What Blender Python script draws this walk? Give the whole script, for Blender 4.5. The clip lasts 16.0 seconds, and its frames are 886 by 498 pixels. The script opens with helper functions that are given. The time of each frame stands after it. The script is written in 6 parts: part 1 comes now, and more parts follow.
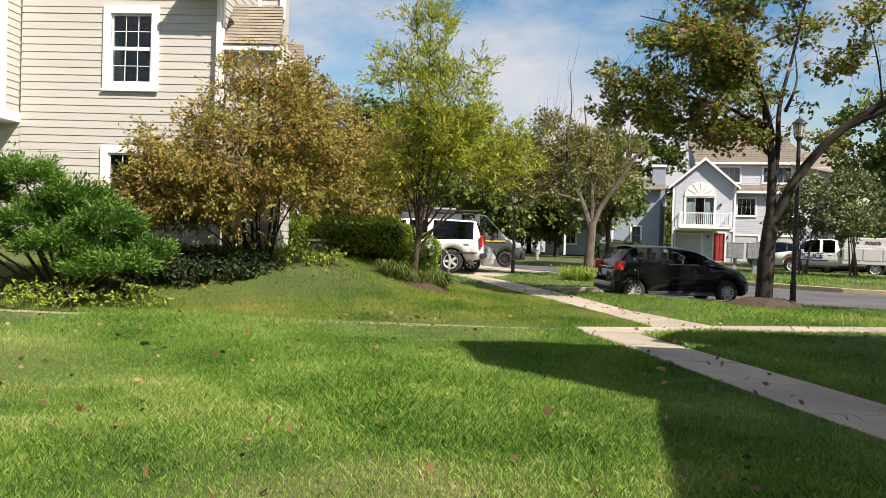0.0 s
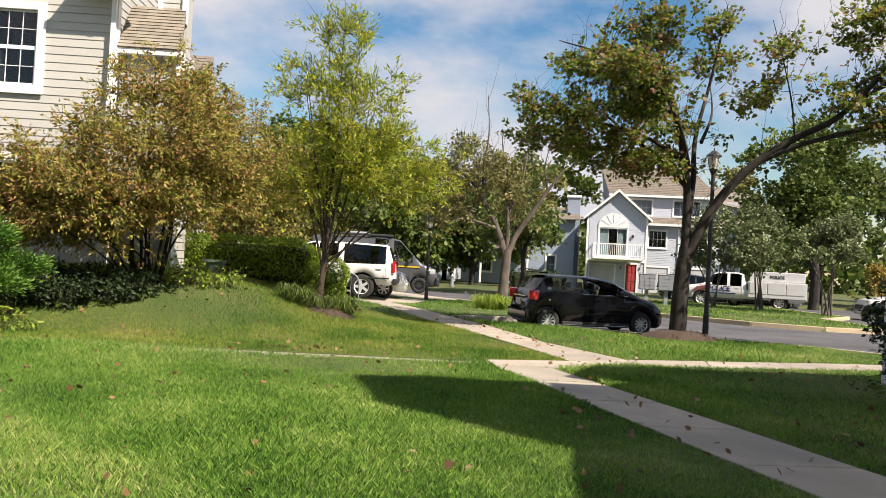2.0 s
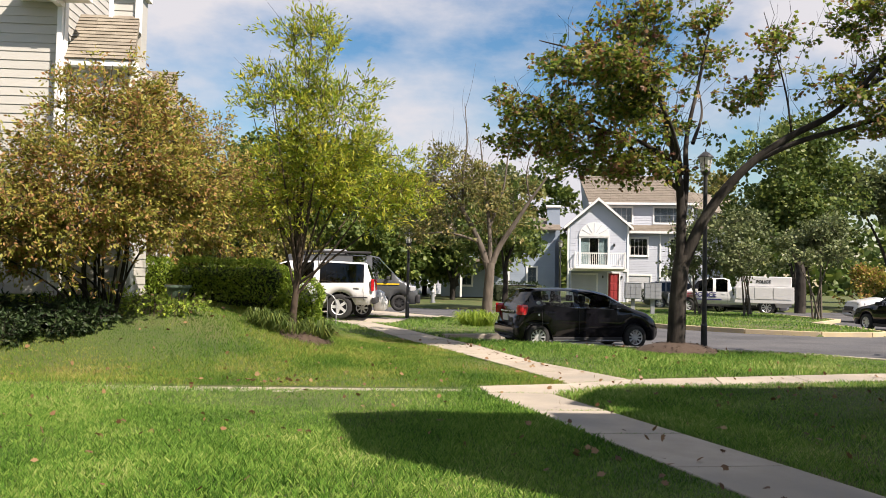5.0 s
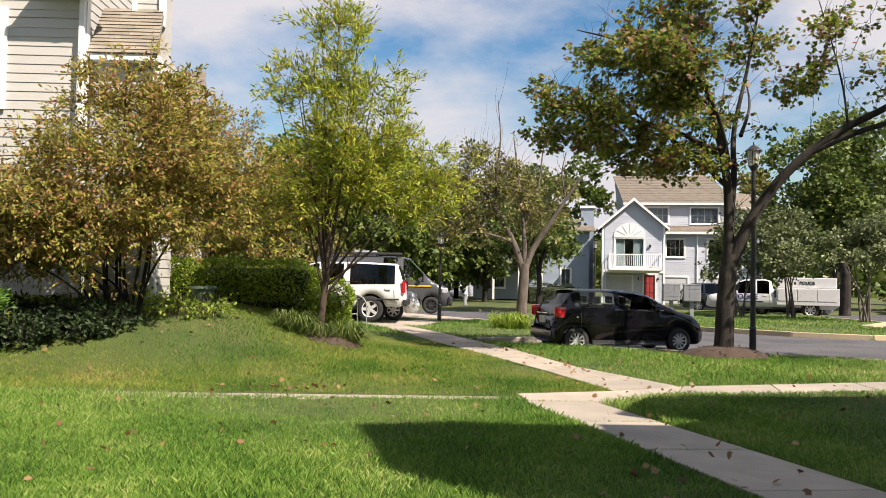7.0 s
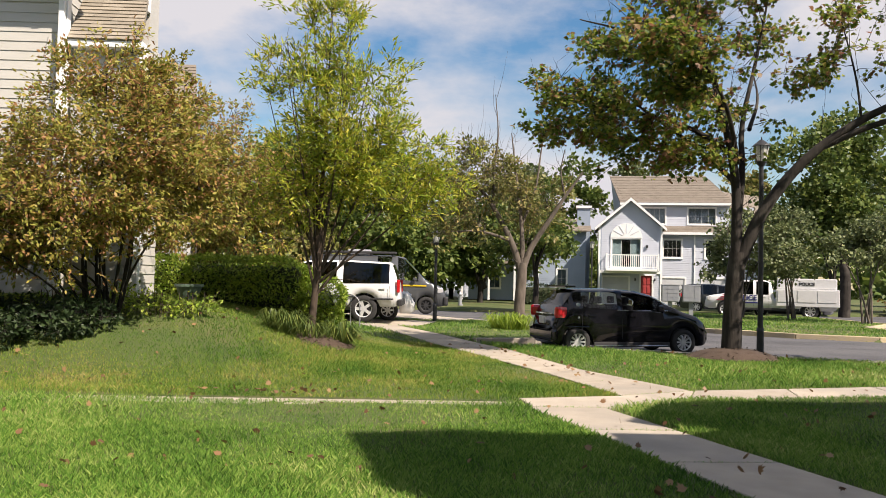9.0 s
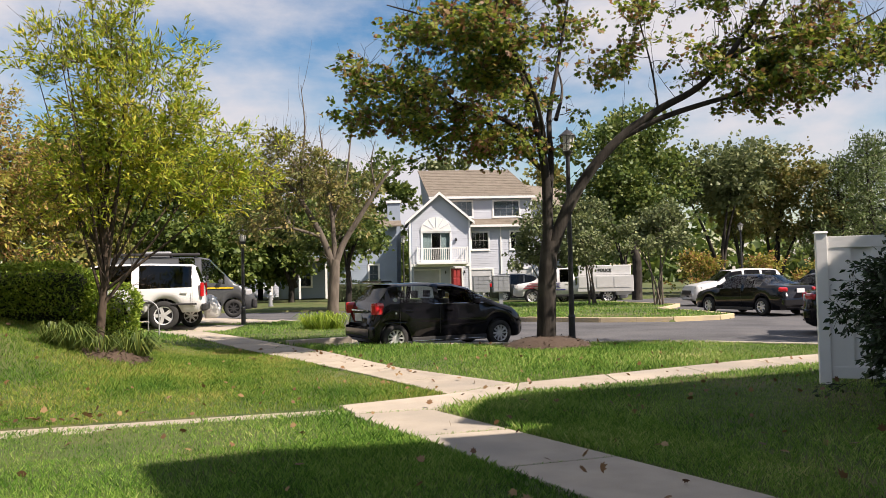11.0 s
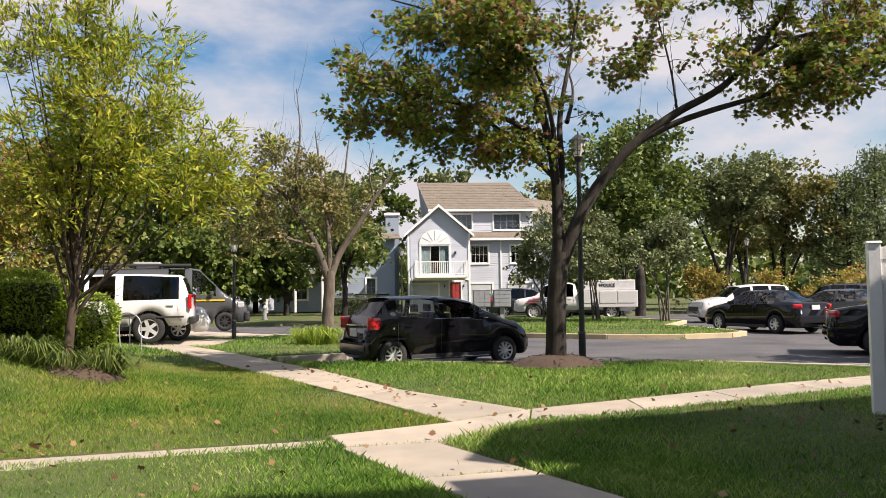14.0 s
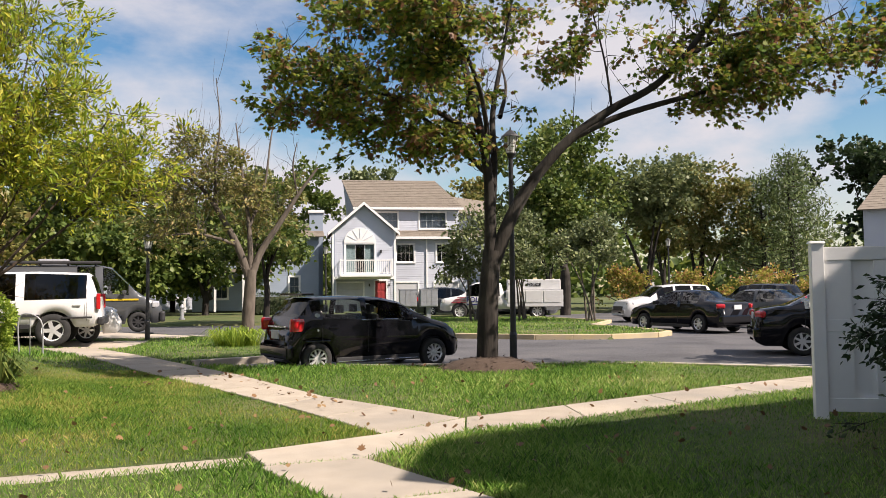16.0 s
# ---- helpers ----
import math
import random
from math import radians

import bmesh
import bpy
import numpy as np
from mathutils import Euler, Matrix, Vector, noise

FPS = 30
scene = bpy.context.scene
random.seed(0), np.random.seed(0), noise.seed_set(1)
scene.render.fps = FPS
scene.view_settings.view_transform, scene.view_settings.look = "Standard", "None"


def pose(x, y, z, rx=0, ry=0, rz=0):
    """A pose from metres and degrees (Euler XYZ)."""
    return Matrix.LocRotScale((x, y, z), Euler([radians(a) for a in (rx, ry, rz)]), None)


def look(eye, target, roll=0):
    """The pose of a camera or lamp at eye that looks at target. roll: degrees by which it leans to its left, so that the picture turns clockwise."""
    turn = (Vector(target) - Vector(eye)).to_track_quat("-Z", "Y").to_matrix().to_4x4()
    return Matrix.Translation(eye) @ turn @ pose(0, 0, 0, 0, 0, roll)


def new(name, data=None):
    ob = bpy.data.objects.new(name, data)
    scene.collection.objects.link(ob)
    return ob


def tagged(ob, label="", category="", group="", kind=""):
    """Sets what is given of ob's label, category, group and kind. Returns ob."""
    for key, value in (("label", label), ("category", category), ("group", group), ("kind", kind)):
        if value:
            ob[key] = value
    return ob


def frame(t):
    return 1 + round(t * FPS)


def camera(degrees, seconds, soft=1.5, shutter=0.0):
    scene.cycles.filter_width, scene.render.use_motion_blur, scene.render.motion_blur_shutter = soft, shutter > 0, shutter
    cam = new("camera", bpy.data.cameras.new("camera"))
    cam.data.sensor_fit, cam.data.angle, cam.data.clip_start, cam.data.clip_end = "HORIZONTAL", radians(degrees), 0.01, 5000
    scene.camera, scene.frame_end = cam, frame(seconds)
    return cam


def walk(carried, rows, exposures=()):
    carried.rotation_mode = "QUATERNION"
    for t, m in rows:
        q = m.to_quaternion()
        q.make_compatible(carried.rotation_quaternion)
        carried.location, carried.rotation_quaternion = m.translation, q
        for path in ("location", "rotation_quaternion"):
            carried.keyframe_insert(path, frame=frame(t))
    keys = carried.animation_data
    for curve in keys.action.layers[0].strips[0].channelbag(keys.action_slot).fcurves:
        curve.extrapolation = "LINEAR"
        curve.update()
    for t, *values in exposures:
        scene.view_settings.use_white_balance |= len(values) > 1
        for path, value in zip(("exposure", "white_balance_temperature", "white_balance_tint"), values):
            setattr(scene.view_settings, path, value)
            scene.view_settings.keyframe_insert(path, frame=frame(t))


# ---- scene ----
import itertools
cam = camera(57.1, 16.0, soft=0.5)
PATH = [
    (0, (0.474, -5.256, 1.432), (0.35, -3.26, 1.395), 1.8),
    (0.5, (0.495, -5.03, 1.427), (0.568, -3.031, 1.413), 2.5),
    (1, (0.521, -4.855, 1.424), (0.73, -2.866, 1.433), 2.6),
    (1.5, (0.599, -4.606, 1.448), (0.809, -2.617, 1.473), 2.7),
    (2, (0.612, -4.352, 1.42), (0.688, -2.354, 1.455), 3.2),
    (2.5, (0.555, -4.119, 1.443), (0.586, -2.121, 1.508), 3.2),
    (3, (0.536, -3.943, 1.417), (0.577, -1.945, 1.494), 2.3),
    (3.5, (0.591, -3.725, 1.428), (0.633, -1.726, 1.48), 1.4),
    (4, (0.649, -3.58, 1.424), (0.688, -1.581, 1.461), 0.6),
    (4.5, (0.639, -3.399, 1.426), (0.696, -1.4, 1.445), 0.6),
    (5, (0.598, -3.175, 1.458), (0.726, -1.18, 1.531), 1.2),
    (5.2, (0.589, -3.103, 1.45), (0.73, -1.11, 1.538), 1.4),
    (7.3, (0.588, -2.366, 1.414), (0.634, -0.368, 1.487), 1.1),
    (7.5, (0.577, -2.318, 1.409), (0.666, -0.321, 1.479), 1.2),
    (8, (0.577, -2.148, 1.397), (0.705, -0.154, 1.468), 1.1),
    (8.5, (0.59, -1.95, 1.391), (0.694, 0.046, 1.472), 1.1),
    (9, (0.562, -1.784, 1.372), (0.627, 0.213, 1.452), 1.3),
    (9.5, (0.508, -1.586, 1.386), (0.674, 0.405, 1.47), 0.7),
    (10, (0.538, -1.387, 1.369), (0.873, 0.584, 1.442), -0.4),
    (10.2, (0.57, -1.302, 1.375), (0.961, 0.658, 1.443), -0.7),
    (12.3, (0.64, -0.551, 1.357), (1.211, 1.363, 1.452), -1.2),
    (12.5, (0.69, -0.449, 1.356), (1.248, 1.469, 1.458), -1.1),
    (13, (0.752, -0.322, 1.343), (1.266, 1.608, 1.455), -0.8),
    (13.5, (0.782, -0.095, 1.359), (1.269, 1.841, 1.469), -0.5),
    (14, (0.824, 0.077, 1.347), (1.352, 2.003, 1.455), -0.7),
    (14.5, (0.933, 0.269, 1.338), (1.5, 2.184, 1.443), -0.8),
    (15, (1.011, 0.402, 1.336), (1.611, 2.307, 1.437), -0.9),
    (15.5, (0.962, 0.53, 1.351), (1.596, 2.425, 1.451), -0.6),
    (16, (0.933, 0.695, 1.37), (1.637, 2.564, 1.473), -0.6),
]
walk(cam, [(t, look(eye, target, roll)) for t, eye, target, roll in PATH], exposures=[(0, 0.93, 6600, 13), (5, 1.0, 6600, 14), (10, 0.93, 6650, 15), (13, 0.97, 6650, 16), (16, 0.94, 6600, 16)])

# ---------- daylight ----------
SUN_EL, SUN_DIR = radians(47), Vector((0.72, -0.69, 0)).normalized()
world = bpy.data.worlds.new("sky_world")
scene.world = world
world.use_nodes = True
wn, wl = world.node_tree.nodes, world.node_tree.links
wn.clear()
w_out = wn.new("ShaderNodeOutputWorld")
w_bg = wn.new("ShaderNodeBackground")
w_sky = wn.new("ShaderNodeTexSky")
w_sky.sky_type, w_sky.sun_disc = "NISHITA", False
w_sky.sun_elevation = SUN_EL
w_sky.sun_rotation = math.atan2(SUN_DIR.x, SUN_DIR.y)
w_sky.air_density, w_sky.dust_density, w_sky.ozone_density = 1.25, 0.3, 1.3
w_bg.inputs["Strength"].default_value = 0.05
# broken cloud drawn over the sky
w_tc = wn.new("ShaderNodeTexCoord")
w_map = wn.new("ShaderNodeMapping")
w_map.inputs["Scale"].default_value = (1.0, 1.0, 2.2)
w_map.inputs["Location"].default_value = (0.35, 0.1, 0.0)
w_no = wn.new("ShaderNodeTexNoise")
w_no.inputs["Scale"].default_value, w_no.inputs["Detail"].default_value = 2.3, 9
w_no.inputs["Roughness"].default_value = 0.55
w_ramp = wn.new("ShaderNodeValToRGB")
w_ramp.color_ramp.elements[0].position, w_ramp.color_ramp.elements[1].position = 0.41, 0.57
w_mix = wn.new("ShaderNodeMix")
w_mix.data_type = "RGBA"
w_mix.inputs["B"].default_value = (7.7, 7.7, 8.05, 1)
wl.new(w_tc.outputs["Generated"], w_map.inputs["Vector"])
wl.new(w_map.outputs["Vector"], w_no.inputs["Vector"])
wl.new(w_no.outputs["Fac"], w_ramp.inputs["Fac"])
wl.new(w_ramp.outputs["Color"], w_mix.inputs["Factor"])
w_hue = wn.new("ShaderNodeHueSaturation")
w_hue.inputs["Saturation"].default_value, w_hue.inputs["Value"].default_value = 1.38, 1.25
wl.new(w_sky.outputs["Color"], w_hue.inputs["Color"])
wl.new(w_hue.outputs["Color"], w_mix.inputs["A"])
wl.new(w_mix.outputs["Result"], w_bg.inputs["Color"])
wl.new(w_bg.outputs["Background"], w_out.inputs["Surface"])
sun = new("sun", bpy.data.lights.new("sun", "SUN"))
sun.data.energy, sun.data.angle, sun.data.color = 5.0, radians(0.55), (1.0, 0.9, 0.77)
_d = SUN_DIR * math.cos(SUN_EL) + Vector((0, 0, math.sin(SUN_EL)))
sun.matrix_world = look(_d * 60, (0, 0, 0))

# ---------- materials ----------
def mat(name, a, b=None, rough=0.8, scale=8.0, fine=90.0, bump=0.3, metal=0.0, spec=0.4, stain=None, by_piece=0.0, trans=0.0, island=False, coat=0.0, stretch=(1, 1, 1), stain_scale=0.6):
    """Two-scale variation between colours a and b, optional stain colour, fine relief; by_piece: brightness spread between objects."""
    m = bpy.data.materials.new(name)
    m.use_nodes = True
    n, l = m.node_tree.nodes, m.node_tree.links
    p = n["Principled BSDF"]
    p.inputs["Roughness"].default_value, p.inputs["Metallic"].default_value = rough, metal
    p.inputs["Specular IOR Level"].default_value = spec
    p.inputs["Coat Weight"].default_value = coat
    b = b or tuple(c * 0.82 for c in a)
    tc = n.new("ShaderNodeTexCoord")
    mp = n.new("ShaderNodeMapping")
    mp.inputs["Scale"].default_value = stretch
    l.new(tc.outputs["Object"], mp.inputs["Vector"])
    n1 = n.new("ShaderNodeTexNoise")
    n1.inputs["Scale"].default_value, n1.inputs["Detail"].default_value = scale, 6
    l.new(mp.outputs["Vector"], n1.inputs["Vector"])
    rmp = n.new("ShaderNodeMapRange")
    rmp.inputs["From Min"].default_value, rmp.inputs["From Max"].default_value = 0.3, 0.7
    l.new(n1.outputs["Fac"], rmp.inputs["Value"])
    mx = n.new("ShaderNodeMix")
    mx.data_type = "RGBA"
    mx.inputs["A"].default_value, mx.inputs["B"].default_value = (*a, 1), (*b, 1)
    l.new(rmp.outputs["Result"], mx.inputs["Factor"])
    col = mx.outputs["Result"]
    if island:
        geo = n.new("ShaderNodeNewGeometry")
        l.new(geo.outputs["Random Per Island"], mx.inputs["Factor"])
    if stain:
        n3 = n.new("ShaderNodeTexNoise")
        n3.inputs["Scale"].default_value, n3.inputs["Detail"].default_value = stain_scale, 5
        l.new(tc.outputs["Object"], n3.inputs["Vector"])
        r3 = n.new("ShaderNodeMapRange")
        r3.inputs["From Min"].default_value, r3.inputs["From Max"].default_value = 0.48, 0.68
        l.new(n3.outputs["Fac"], r3.inputs["Value"])
        m3 = n.new("ShaderNodeMix")
        m3.data_type = "RGBA"
        m3.inputs["B"].default_value = (*stain, 1)
        l.new(r3.outputs["Result"], m3.inputs["Factor"])
        l.new(col, m3.inputs["A"])
        col = m3.outputs["Result"]
    if by_piece:
        oi = n.new("ShaderNodeObjectInfo")
        r4 = n.new("ShaderNodeMapRange")
        r4.inputs["To Min"].default_value, r4.inputs["To Max"].default_value = 1 - by_piece, 1 + by_piece
        l.new(oi.outputs["Random"], r4.inputs["Value"])
        hs = n.new("ShaderNodeHueSaturation")
        l.new(r4.outputs["Result"], hs.inputs["Value"])
        l.new(col, hs.inputs["Color"])
        col = hs.outputs["Color"]
    l.new(col, p.inputs["Base Color"])
    if bump:
        n2 = n.new("ShaderNodeTexNoise")
        n2.inputs["Scale"].default_value, n2.inputs["Detail"].default_value = fine, 4
        l.new(mp.outputs["Vector"], n2.inputs["Vector"])
        bp = n.new("ShaderNodeBump")
        bp.inputs["Strength"].default_value, bp.inputs["Distance"].default_value = bump, 0.01
        l.new(n2.outputs["Fac"], bp.inputs["Height"])
        l.new(bp.outputs["Normal"], p.inputs["Normal"])
    if trans:
        tr = n.new("ShaderNodeBsdfTranslucent")
        l.new(col, tr.inputs["Color"])
        ms = n.new("ShaderNodeMixShader")
        ms.inputs["Fac"].default_value = trans
        l.new(p.outputs["BSDF"], ms.inputs[1])
        l.new(tr.outputs["BSDF"], ms.inputs[2])
        l.new(ms.outputs["Shader"], n["Material Output"].inputs["Surface"])
    return m


def leaf_mat(name, stops, trans=0.35, rough=0.5, patch=0.0, spec=0.35):
    """Leaf colours picked leaf by leaf from a ramp of (position, colour)."""
    m = bpy.data.materials.new(name)
    m.use_nodes = True
    n, l = m.node_tree.nodes, m.node_tree.links
    p = n["Principled BSDF"]
    p.inputs["Roughness"].default_value, p.inputs["Specular IOR Level"].default_value = rough, spec
    geo = n.new("ShaderNodeNewGeometry")
    rp = n.new("ShaderNodeValToRGB")
    els = rp.color_ramp.elements
    while len(els) < len(stops):
        els.new(0.5)
    for e, (pos, c) in zip(els, stops):
        e.position, e.color = pos, (*c, 1)
    tc = n.new("ShaderNodeTexCoord")
    no = n.new("ShaderNodeTexNoise")
    no.inputs["Scale"].default_value, no.inputs["Detail"].default_value = 0.9, 2
    l.new(tc.outputs["Object"], no.inputs["Vector"])
    ma = n.new("ShaderNodeMath")
    ma.operation = "MULTIPLY_ADD"
    ma.inputs[1].default_value, ma.inputs[2].default_value = 0.62, -0.12
    l.new(geo.outputs["Random Per Island"], ma.inputs[0])
    mb = n.new("ShaderNodeMath")
    mb.operation = "MULTIPLY_ADD"
    mb.inputs[1].default_value = 0.5
    l.new(no.outputs["Fac"], mb.inputs[0])
    l.new(ma.outputs[0], mb.inputs[2])
    fac = mb.outputs[0]
    if patch:
        # broad worn and lush patches
        n2, mc = n.new("ShaderNodeTexNoise"), n.new("ShaderNodeMath")
        n2.inputs["Scale"].default_value, n2.inputs["Detail"].default_value, n2.inputs["Roughness"].default_value = 0.42, 5, 0.65
        l.new(tc.outputs["Object"], n2.inputs["Vector"])
        mr = n.new("ShaderNodeMapRange")
        mr.inputs["From Min"].default_value, mr.inputs["From Max"].default_value = 0.36, 0.66
        mr.inputs["To Min"].default_value, mr.inputs["To Max"].default_value = -patch, patch
        l.new(n2.outputs["Fac"], mr.inputs["Value"])
        l.new(fac, mc.inputs[0])
        l.new(mr.outputs["Result"], mc.inputs[1])
        fac = mc.outputs[0]
    l.new(fac, rp.inputs["Fac"])
    l.new(rp.outputs["Color"], p.inputs["Base Color"])
    tr = n.new("ShaderNodeBsdfTranslucent")
    l.new(rp.outputs["Color"], tr.inputs["Color"])
    ms = n.new("ShaderNodeMixShader")
    ms.inputs["Fac"].default_value = trans
    l.new(p.outputs["BSDF"], ms.inputs[1])
    l.new(tr.outputs["BSDF"], ms.inputs[2])
    l.new(ms.outputs["Shader"], n["Material Output"].inputs["Surface"])
    return m


def glass_mat(name, tint, rough=0.02):
    """Thin glass: tinted see-through with a Fresnel gloss."""
    m = bpy.data.materials.new(name)
    m.use_nodes = True
    n, l = m.node_tree.nodes, m.node_tree.links
    n.remove(n["Principled BSDF"])
    tr, gl, fr, ms = n.new("ShaderNodeBsdfTransparent"), n.new("ShaderNodeBsdfGlossy"), n.new("ShaderNodeFresnel"), n.new("ShaderNodeMixShader")
    tr.inputs["Color"].default_value = (*tint, 1)
    gl.inputs["Roughness"].default_value = rough
    fr.inputs["IOR"].default_value = 1.5
    l.new(fr.outputs["Fac"], ms.inputs["Fac"])
    l.new(tr.outputs["BSDF"], ms.inputs[1])
    l.new(gl.outputs["BSDF"], ms.inputs[2])
    l.new(ms.outputs["Shader"], n["Material Output"].inputs["Surface"])
    return m


M_SOIL = mat("lawn_soil", (0.045, 0.07, 0.016), (0.075, 0.095, 0.026), 0.95, 1.6, 60, 0.9, stain=(0.12, 0.11, 0.045), stain_scale=0.5)
M_GRASS2 = leaf_mat("dry_grass_blade", [(0.0, (0.05, 0.125, 0.016)), (0.4, (0.145, 0.25, 0.034)), (0.7, (0.28, 0.31, 0.065)), (1.0, (0.46, 0.33, 0.14))], 0.35, 0.6, 0.32, 0.2)
M_GRASS = leaf_mat("grass_blade", [(0.0, (0.03, 0.085, 0.012)), (0.35, (0.12, 0.25, 0.034)), (0.65, (0.25, 0.37, 0.075)), (0.85, (0.42, 0.46, 0.16)), (1.0, (0.6, 0.53, 0.28))], 0.35, 0.5, 0.2, 0.25)
M_CONC = mat("walk_concrete", (0.385, 0.335, 0.27), (0.31, 0.27, 0.215), 0.9, 3.0, 140, 0.35, stain=(0.26, 0.235, 0.2), by_piece=0.08)
M_CURB = mat("curb_concrete", (0.45, 0.4, 0.32), (0.33, 0.29, 0.24), 0.9, 4.0, 120, 0.4, stain=(0.2, 0.18, 0.15), by_piece=0.08)
M_CURBY = mat("curb_faded_yellow", (0.5, 0.4, 0.22), (0.46, 0.38, 0.27), 0.85, 5.0, 120, 0.3, stain=(0.3, 0.26, 0.2), by_piece=0.08)
M_ASPH = mat("asphalt", (0.075, 0.075, 0.082), (0.105, 0.103, 0.105), 0.85, 0.7, 220, 0.5, stain=(0.06, 0.06, 0.064))
M_PAINT = mat("road_paint", (0.6, 0.6, 0.57), (0.45, 0.45, 0.43), 0.8, 6)
M_CREAM = mat("cream_siding", (0.47, 0.46, 0.425), (0.44, 0.43, 0.395), 0.55, 1.2, 60, 0.12, by_piece=0.025, stretch=(1, 1, 6))
M_LAV = mat("pale_grey_siding", (0.51, 0.54, 0.61), (0.47, 0.5, 0.57), 0.6, 1.0, 60, 0.1, by_piece=0.03)
# own colour of the blue house; on the pale townhouse it stands for shade
M_BLUE_SHADE = mat("blue_and_shaded_siding", (0.27, 0.32, 0.4), (0.24, 0.29, 0.36), 0.6, 1.0, 60, 0.1, by_piece=0.03)
M_WHITE = mat("white_trim", (0.8, 0.8, 0.79), (0.74, 0.74, 0.73), 0.45, 3, 60, 0.06)
M_SHING = mat("tan_shingle", (0.27, 0.24, 0.19), (0.22, 0.19, 0.15), 0.9, 2.5, 150, 0.6, by_piece=0.14)
M_SHING2 = mat("brown_grey_shingle", (0.21, 0.18, 0.145), (0.165, 0.14, 0.112), 0.9, 2.0, 120, 0.6, by_piece=0.12)
M_BARK = mat("maple_bark", (0.034, 0.028, 0.023), (0.013, 0.011, 0.009), 0.95, 11, 26, 1.0, stretch=(1, 1, 0.16), stain=(0.055, 0.048, 0.04), stain_scale=2.0)
M_BARK2 = mat("pale_bark", (0.15, 0.125, 0.1), (0.075, 0.062, 0.05), 0.95, 8, 40, 0.9, stretch=(1, 1, 0.3))
M_BARK3 = mat("young_bark", (0.085, 0.06, 0.042), (0.045, 0.033, 0.024), 0.9, 10, 50, 0.6, stretch=(1, 1, 0.4))
M_MULCH = mat("mulch", (0.045, 0.031, 0.023), (0.125, 0.085, 0.058), 0.95, 18, 60, 1.0, island=True)
M_BLACKM = mat("black_metal", (0.02, 0.02, 0.022), (0.03, 0.03, 0.032), 0.45, 5, 60, 0.1, spec=0.5)
M_GREYM = mat("grey_metal", (0.33, 0.34, 0.36), (0.27, 0.28, 0.3), 0.5, 4, 60, 0.15, metal=0.3)
M_PANE = glass_mat("window_glass", (0.75, 0.8, 0.82))
M_DARK = mat("dark_room", (0.03, 0.03, 0.034), (0.045, 0.045, 0.05), 0.9, 1.0, 20, 0)
M_CURT = mat("pale_curtain", (0.42, 0.5, 0.5), (0.33, 0.4, 0.4), 0.9, 6, 40, 0.3, stretch=(4, 4, 0.3))
M_RED = mat("red_door_paint", (0.36, 0.05, 0.05), (0.3, 0.04, 0.04), 0.45, 3, 60, 0.1)
L_MAPLE = leaf_mat("maple_leaf", [(0.0, (0.03, 0.06, 0.013)), (0.3, (0.1, 0.165, 0.024)), (0.52, (0.28, 0.32, 0.04)), (0.66, (0.25, 0.15, 0.06)), (0.82, (0.2, 0.08, 0.06)), (1.0, (0.13, 0.055, 0.045))], 0.5)
L_BUSH = leaf_mat("bush_leaf", [(0.0, (0.09, 0.12, 0.022)), (0.3, (0.26, 0.27, 0.045)), (0.52, (0.41, 0.35, 0.075)), (0.66, (0.4, 0.22, 0.09)), (0.82, (0.33, 0.155, 0.08)), (1.0, (0.56, 0.53, 0.12))], 0.45)
L_YOUNG = leaf_mat("young_tree_leaf", [(0.0, (0.11, 0.18, 0.02)), (0.35, (0.27, 0.36, 0.032)), (0.68, (0.48, 0.46, 0.05)), (0.9, (0.5, 0.36, 0.065)), (1.0, (0.44, 0.24, 0.075))], 0.48)
L_GREEN = leaf_mat("green_leaf", [(0.0, (0.035, 0.065, 0.015)), (0.45, (0.1, 0.15, 0.032)), (0.75, (0.19, 0.22, 0.048)), (1.0, (0.32, 0.27, 0.085))], 0.35)
L_OLIVE = leaf_mat("olive_leaf", [(0.0, (0.08, 0.1, 0.025)), (0.45, (0.18, 0.19, 0.05)), (0.75, (0.29, 0.23, 0.08)), (1.0, (0.32, 0.2, 0.09))], 0.35)
L_GREY = leaf_mat("grey_green_leaf", [(0.0, (0.06, 0.09, 0.035)), (0.5, (0.16, 0.195, 0.08)), (0.85, (0.26, 0.28, 0.12)), (1.0, (0.33, 0.26, 0.12))], 0.3)
L_DARK = leaf_mat("dark_leaf", [(0.0, (0.012, 0.026, 0.01)), (0.5, (0.03, 0.055, 0.018)), (0.85, (0.06, 0.085, 0.03)), (1.0, (0.1, 0.07, 0.03))], 0.25)
L_HEDGE = leaf_mat("hedge_leaf", [(0.0, (0.08, 0.15, 0.018)), (0.4, (0.23, 0.34, 0.04)), (0.75, (0.42, 0.5, 0.07)), (1.0, (0.5, 0.5, 0.11))], 0.45)
L_JUN = leaf_mat("juniper_needle", [(0.0, (0.03, 0.075, 0.014)), (0.45, (0.085, 0.19, 0.025)), (0.8, (0.17, 0.29, 0.04)), (1.0, (0.22, 0.15, 0.08))], 0.25)
L_PINE = leaf_mat("pine_needle", [(0.0, (0.05, 0.08, 0.03)), (0.6, (0.13, 0.18, 0.055)), (1.0, (0.24, 0.22, 0.09))], 0.2)
L_LITTER = leaf_mat("dry_leaf", [(0.0, (0.07, 0.035, 0.02)), (0.5, (0.2, 0.11, 0.05)), (1.0, (0.36, 0.26, 0.12))], 0.15)

# ---------- building helpers ----------
rng = np.random.default_rng(7)


def link(name, me, material, parent=None, label=""):
    if material and not me.materials:
        me.materials.append(material)
    ob = new(name, me)
    if parent is not None:
        ob.parent = parent
    if label:
        ob["label"] = label
    return ob


